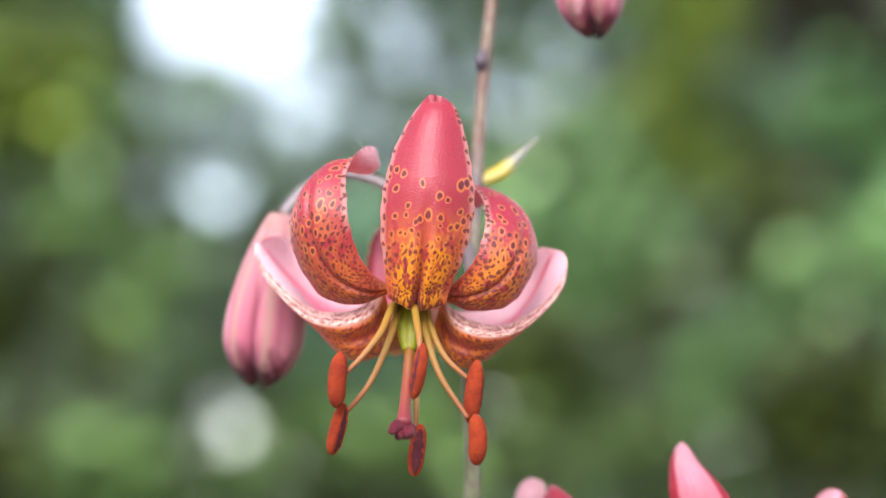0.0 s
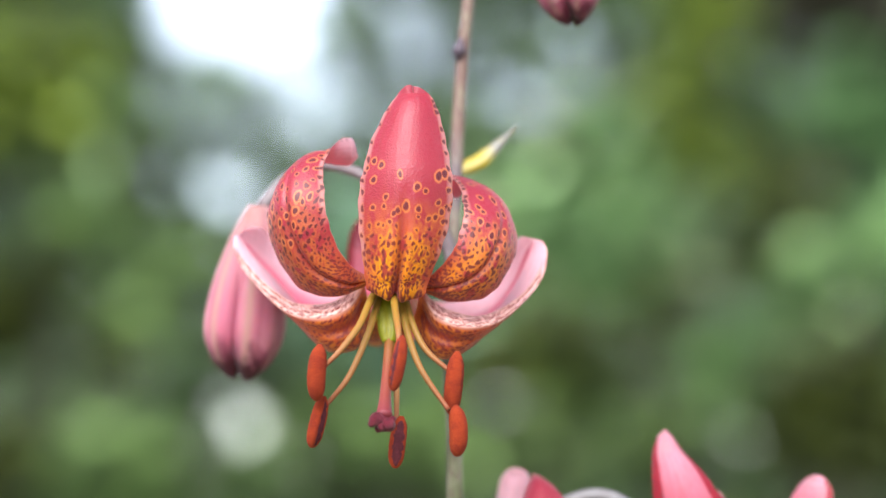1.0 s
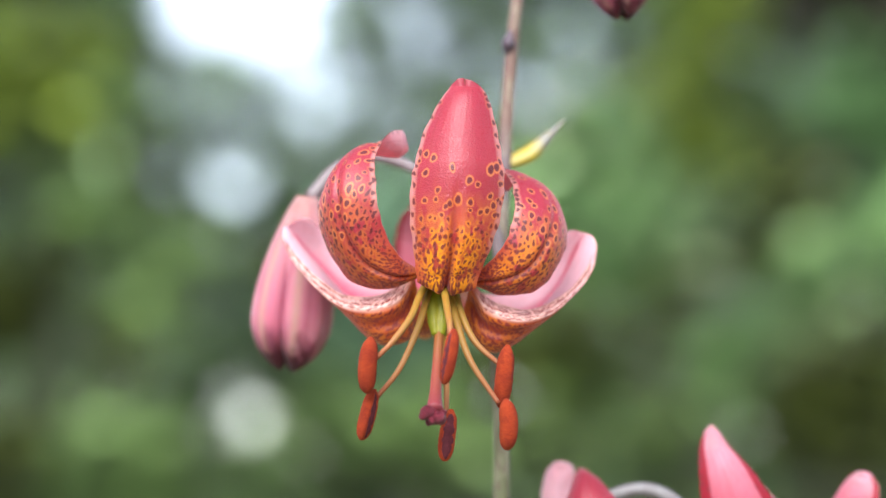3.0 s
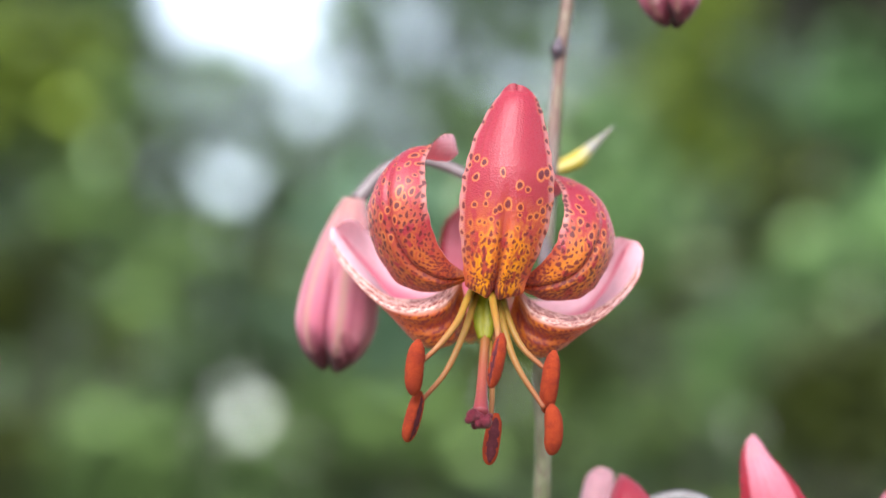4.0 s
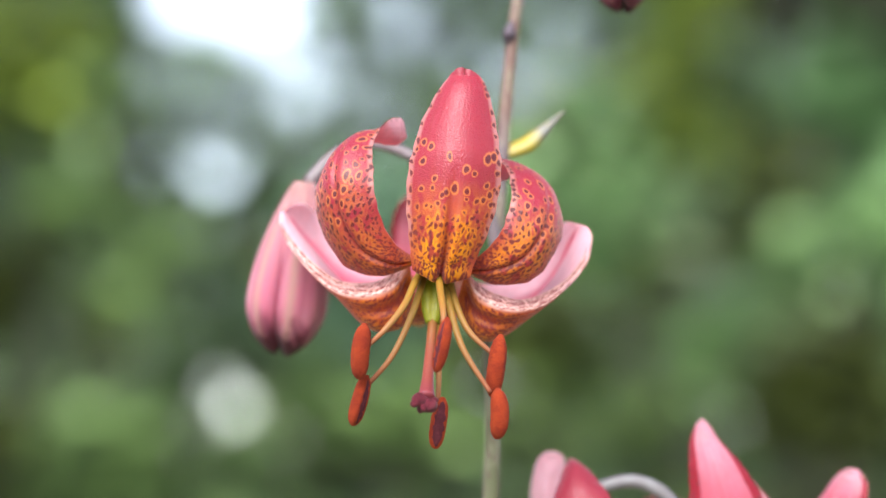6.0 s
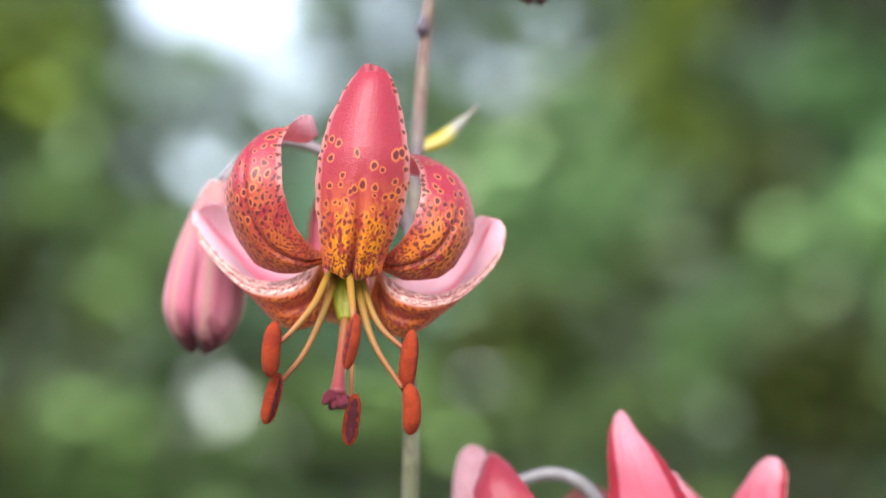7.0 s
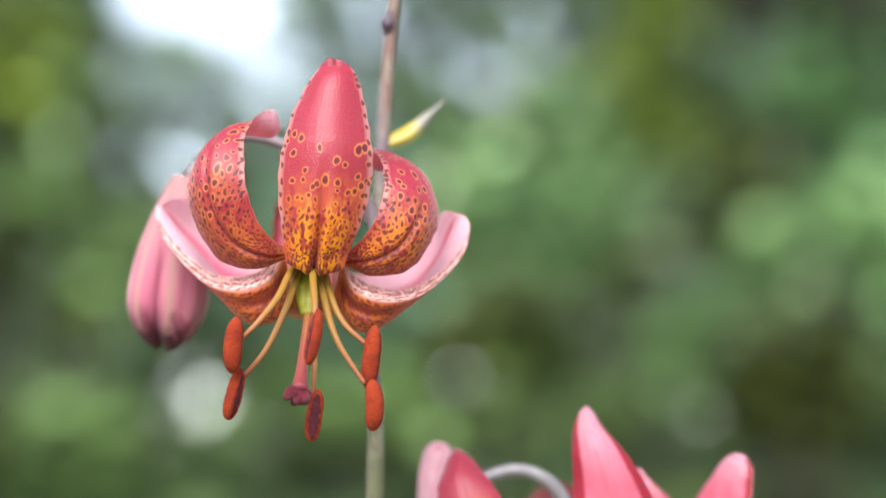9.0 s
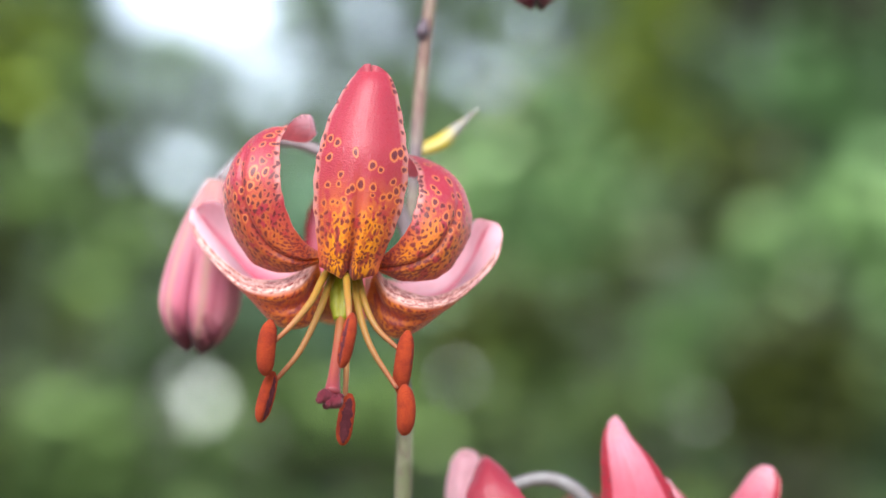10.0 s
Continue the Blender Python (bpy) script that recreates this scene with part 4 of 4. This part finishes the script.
def hedge(material):
    """A tall loose hedge that closes the garden, with gaps through which the sky shows."""
    rng = np.random.default_rng(77)
    h = thing("hedge", pose(0, 6.4, 0), "tall dark green loose hedge with gaps to the bright sky", "hedge", kind="stuff")
    n = 90000
    c = np.stack([rng.uniform(-3.2, 3.2, n), rng.uniform(-0.25, 0.25, n), 3.0 * rng.random(n)], 1)
    top = 2.75 + 0.25 * np.sin(c[:, 0] * 2.3) + 0.15 * np.sin(c[:, 0] * 5.1)
    keep = c[:, 2] < top
    for x, z, r in GAPS:
        ragged = r * (1 + 0.2 * np.sin(6 * np.arctan2(c[:, 2] - z, c[:, 0] - x) + x * 9))
        keep &= (c[:, 0] - x) ** 2 + (c[:, 2] - z) ** 2 > (ragged + 0.02) ** 2
    keep &= ~((np.abs(c[:, 0] + 0.62) < 0.20) & (c[:, 2] > 2.2))
    luck = rng.random(n)
    for x, z, rx, rz, share in THIN:
        keep &= (((c[:, 0] - x) / rx) ** 2 + ((c[:, 2] - z) / rz) ** 2 > 1) | (luck > share)
    c = c[keep]
    part("foliage", leaf_mesh("foliage", c, rng.uniform(0.07, 0.14, len(c)), material, rng), h, kind="stuff")
    for k in range(13):
        x = -3 + 0.5 * k + rng.uniform(-0.1, 0.1)
        if any(abs(x - g[0]) < g[2] + 0.05 for g in GAPS):
            x += 0.22
        v, f, a = tube([(x, 0, -0.03), (x + 0.03, 0.02, 0.9), (x - 0.04, 0, 1.8), (x, 0, 2.5)], [0.03, 0.025, 0.018, 0.008], 18, 8)
        part("stem", mesh("stem", v, f, [M_BARK], None, {"along": a}), h)
    return h


def build_ground():
    m = Mat("ground_grass", 0.9)
    f = m.noise(1.3, 6)
    m.color(m.mix(m.times(m.value(m.noise(40, 4), 0.4, 0.65), 0.5), m.ramp(f, [(0.35, (0.085, 0.115, 0.045)), (0.65, (0.15, 0.175, 0.085))]), (0.07, 0.055, 0.038)))
    m.bump(m.noise(60, 4), 0.6, 0.02)
    n = 48
    rings = [0.0, 0.5, 1.5, 4, 9, 20, 60, 200, 1200]
    vs, fs = [(0, 0, 0)], []
    for r in rings[1:]:
        vs += [(r * math.cos(2 * math.pi * k / n), r * math.sin(2 * math.pi * k / n), 0) for k in range(n)]
    fs += [(0, 1 + k, 1 + (k + 1) % n) for k in range(n)]
    for i in range(len(rings) - 2):
        a, b = 1 + i * n, 1 + (i + 1) * n
        fs += [(a + k, b + k, b + (k + 1) % n, a + (k + 1) % n) for k in range(n)]
    tagged(new("ground", mesh("ground", vs, fs, [m.m])), "grassy garden ground", "ground", kind="structure")


build_ground()
lily, tepal_meshes, heart_parts = build_lily()
neighbour = build_second_lily(tepal_meshes, heart_parts)
hedge(foliage("hedge_leaves", (0.0413, 0.0741, 0.03), (0.158, 0.239, 0.111), 0.5, 0.4))
G_OLIVE = foliage("leaves_olive", (0.075, 0.115, 0.017), (0.235, 0.30, 0.052))
G_MID = foliage("leaves_mid_green", (0.0484, 0.099, 0.0373), (0.193, 0.332, 0.142))
G_MOSS = foliage("leaves_moss_green", (0.045, 0.083, 0.024), (0.165, 0.25, 0.082))
G_DEEP = foliage("leaves_deep_green", (0.0299, 0.0531, 0.0138), (0.118, 0.174, 0.0502))
G_LIGHT = foliage("leaves_light_green", (0.076, 0.15, 0.051), (0.235, 0.385, 0.145))
G_PALE = foliage("leaves_pale_green", (0.104, 0.198, 0.0773), (0.319, 0.496, 0.211))
G_TEAL = foliage("leaves_bluish_green", (0.0569, 0.113, 0.064), (0.204, 0.34, 0.21))
# Very dark leaves: the shade of hollows put into leaf colour.
G_HOLLOW = foliage("leaves_hollow_dark", (0.0172, 0.0257, 0.00414), (0.0599, 0.0745, 0.0124), 0.6, 0.2)
G_BROWN = foliage("leaves_copper_brown", (0.0285, 0.0237, 0.0176), (0.0855, 0.0739, 0.0532), 0.6, 0.2)
shrub("olive green leafy shrub", [(-0.89, 4.28, 1.76, 0.13), (-0.80, 4.28, 1.62, 0.08), (-0.73, 4.28, 1.75, 0.07), (-1.04, 4.28, 1.66, 0.16)], G_OLIVE, 0.075, 55, 1)
shrub("mid green leafy shrub", [(-0.57, 3.88, 1.28, 0.11), (-0.70, 3.88, 1.40, 0.08), (-0.60, 3.88, 1.15, 0.05), (-0.63, 3.88, 1.60, 0.07)], G_MOSS, 0.08, 55, 2)
shrub("low bright green leafy shrub", [(-0.55, 3.28, 0.92, 0.12), (-0.48, 3.28, 0.91, 0.09), (-0.61, 3.28, 0.83, 0.11), (-0.45, 3.28, 0.87, 0.07)], G_MOSS, 0.07, 55, 3)
shrub("bluish green leafy shrub", [(-0.24, 4.68, 1.45, 0.11), (-0.28, 4.68, 1.28, 0.14), (-0.13, 4.68, 1.23, 0.15), (-0.10, 4.68, 1.41, 0.14), (0.02, 4.68, 1.33, 0.15)], G_TEAL, 0.08, 45, 4)
shrub("mid green leafy shrub", [(0.29, 4.08, 1.49, 0.13), (0.25, 4.08, 1.34, 0.13), (0.16, 4.08, 1.23, 0.11), (0.37, 4.08, 1.37, 0.10), (0.24, 4.08, 1.59, 0.08), (0.14, 4.08, 1.41, 0.11), (0.13, 4.08, 1.32, 0.09)], G_PALE, 0.085, 50, 5)
shrub("low mid green leafy shrub", [(0.17, 3.48, 0.97, 0.10), (-0.09, 3.48, 0.91, 0.10), (0.03, 3.48, 1.00, 0.09), (0.32, 3.48, 0.96, 0.08), (-0.21, 3.48, 0.87, 0.08)], G_DEEP, 0.075, 50, 6)
shrub("olive green leafy shrub", [(0.55, 4.48, 1.82, 0.10), (0.48, 4.48, 1.67, 0.10), (0.53, 4.48, 1.93, 0.12), (0.54, 4.48, 1.57, 0.08)], G_OLIVE, 0.08, 45, 7)
shrub("mid green leafy shrub", [(0.79, 4.28, 1.67, 0.11), (0.87, 4.28, 1.56, 0.11), (0.93, 4.28, 1.67, 0.13), (0.73, 4.28, 1.62, 0.06), (0.79, 4.28, 1.43, 0.08)], G_MID, 0.08, 50, 8)
shrub("bright green arching shrub", [(0.44, 3.68, 1.07, 0.07), (0.53, 3.68, 1.16, 0.07), (0.64, 3.68, 1.24, 0.08), (0.75, 3.68, 1.29, 0.09), (0.85, 3.68, 1.26, 0.11)], G_LIGHT, 0.075, 55, 9)
# Added dark clumps stand where the foliage has only shaded hollows.
shrub("dark olive leaf clumps standing in for a shaded hollow", [(-0.60, 3.68, 1.15, 0.04), (-0.73, 3.68, 1.26, 0.06), (-0.78, 3.68, 1.15, 0.07), (-0.84, 3.68, 1.20, 0.10)], G_HOLLOW, 0.06, 70, 10)
shrub("dark olive leaf clumps standing in for a shaded hollow", [(-0.67, 3.18, 0.97, 0.04), (-0.73, 3.18, 0.91, 0.08)], G_HOLLOW, 0.06, 70, 11)
shrub("dark olive leaf clumps standing in for a shaded hollow", [(0.55, 3.46, 1.04, 0.05), (0.61, 3.48, 1.06, 0.08), (0.69, 3.48, 0.98, 0.09), (0.57, 3.48, 0.97, 0.07), (0.70, 3.48, 1.10, 0.05)], G_HOLLOW, 0.06, 70, 12)
shrub("dark olive leaf clumps standing in for a shaded hollow", [(0.62, 3.88, 1.42, 0.06), (0.57, 3.88, 1.33, 0.05), (0.58, 3.88, 1.50, 0.04)], G_HOLLOW, 0.06, 60, 13)
shrub("dark olive leaf clumps standing in for a shaded hollow", [(0.35, 3.68, 1.17, 0.05), (0.26, 3.68, 1.12, 0.05), (0.39, 3.68, 1.24, 0.03), (0.05, 3.68, 1.12, 0.05), (0.11, 3.48, 1.11, 0.07), (0.18, 3.48, 1.12, 0.09), (-0.02, 3.68, 1.06, 0.03)], G_HOLLOW, 0.06, 55, 14)
shrub("dark leaf clumps in place of a shaded gap", [(-0.61, 3.98, 1.50, 0.04), (-0.63, 3.98, 1.44, 0.04)], G_HOLLOW, 0.06, 50, 15)
shrub("dark leaf clumps in place of a shaded gap", [(-0.34, 4.08, 1.28, 0.04), (-0.31, 4.08, 1.37, 0.03)], G_HOLLOW, 0.06, 40, 16)
shrub("low mid green leafy shrub", [(-0.30, 3.28, 0.91, 0.06), (-0.20, 3.28, 1.05, 0.04), (-0.23, 3.28, 0.96, 0.06), (-0.16, 3.28, 0.99, 0.05), (-0.08, 3.28, 0.96, 0.06), (-0.02, 3.28, 0.98, 0.06), (0.04, 3.28, 0.96, 0.05)], G_MOSS, 0.07, 55, 18)
shrub("copper brown leafy shrub", [(0.70, 4.28, 1.87, 0.09), (0.82, 4.28, 1.90, 0.10), (0.90, 4.28, 1.82, 0.10), (0.75, 4.28, 1.97, 0.10)], G_BROWN, 0.06, 60, 17)


def motions():
    """The lily sways in the wind."""
    sway = [
        (0, pose(0.00000, 0.03000, 0.00000, 0.000, -0.000, 0.000)),
        (0.5, pose(0.00372, 0.03173, 0.00039, 0.127, -0.398, -0.076)),
        (1, pose(0.00682, 0.03487, 0.00080, 0.368, -0.712, 0.289)),
        (1.5, pose(0.00824, 0.03764, 0.00113, 0.555, -0.820, 0.184)),
        (2, pose(0.00784, 0.03874, 0.00145, 0.626, -0.732, 0.248)),
        (2.5, pose(0.00586, 0.03961, 0.00131, 0.700, -0.439, 0.177)),
        (2.7, pose(0.00683, 0.03925, 0.00118, 0.668, -0.411, 0.206)),
        (3.8, pose(-0.00500, 0.03647, -0.00005, 0.412, 0.803, 0.058)),
        (4, pose(-0.00737, 0.03645, -0.00017, 0.406, 1.014, 0.022)),
        (4.5, pose(-0.01055, 0.03608, 0.00020, 0.334, 1.315, -0.110)),
        (5, pose(-0.01422, 0.03833, 0.00080, 0.466, 1.494, -0.056)),
        (5.5, pose(-0.01478, 0.03951, 0.00108, 0.579, 1.353, -0.161)),
        (5.7, pose(-0.01611, 0.03915, 0.00104, 0.570, 1.335, -0.152)),
        (6.8, pose(-0.01013, 0.04406, 0.00108, 0.878, 0.295, -0.173)),
        (7, pose(-0.00937, 0.04228, 0.00112, 0.770, 0.128, -0.255)),
        (7.5, pose(-0.00770, 0.04238, 0.00151, 0.789, -0.158, -0.442)),
        (8, pose(-0.00849, 0.04129, 0.00195, 0.741, -0.199, -0.527)),
        (8.5, pose(-0.00950, 0.04104, 0.00182, 0.737, -0.128, -0.466)),
        (9, pose(-0.01301, 0.04044, 0.00125, 0.721, 0.191, -0.373)),
        (9.5, pose(-0.01694, 0.03623, 0.00070, 0.442, 0.599, -0.521)),
        (10, pose(-0.02271, 0.03217, 0.00036, 0.139, 1.108, -0.546)),
    ]
    walk(lily, sway)
    walk(neighbour, [(t, m @ Matrix.Translation((-0.1261, 0, 0))) for t, m in sway])


motions()
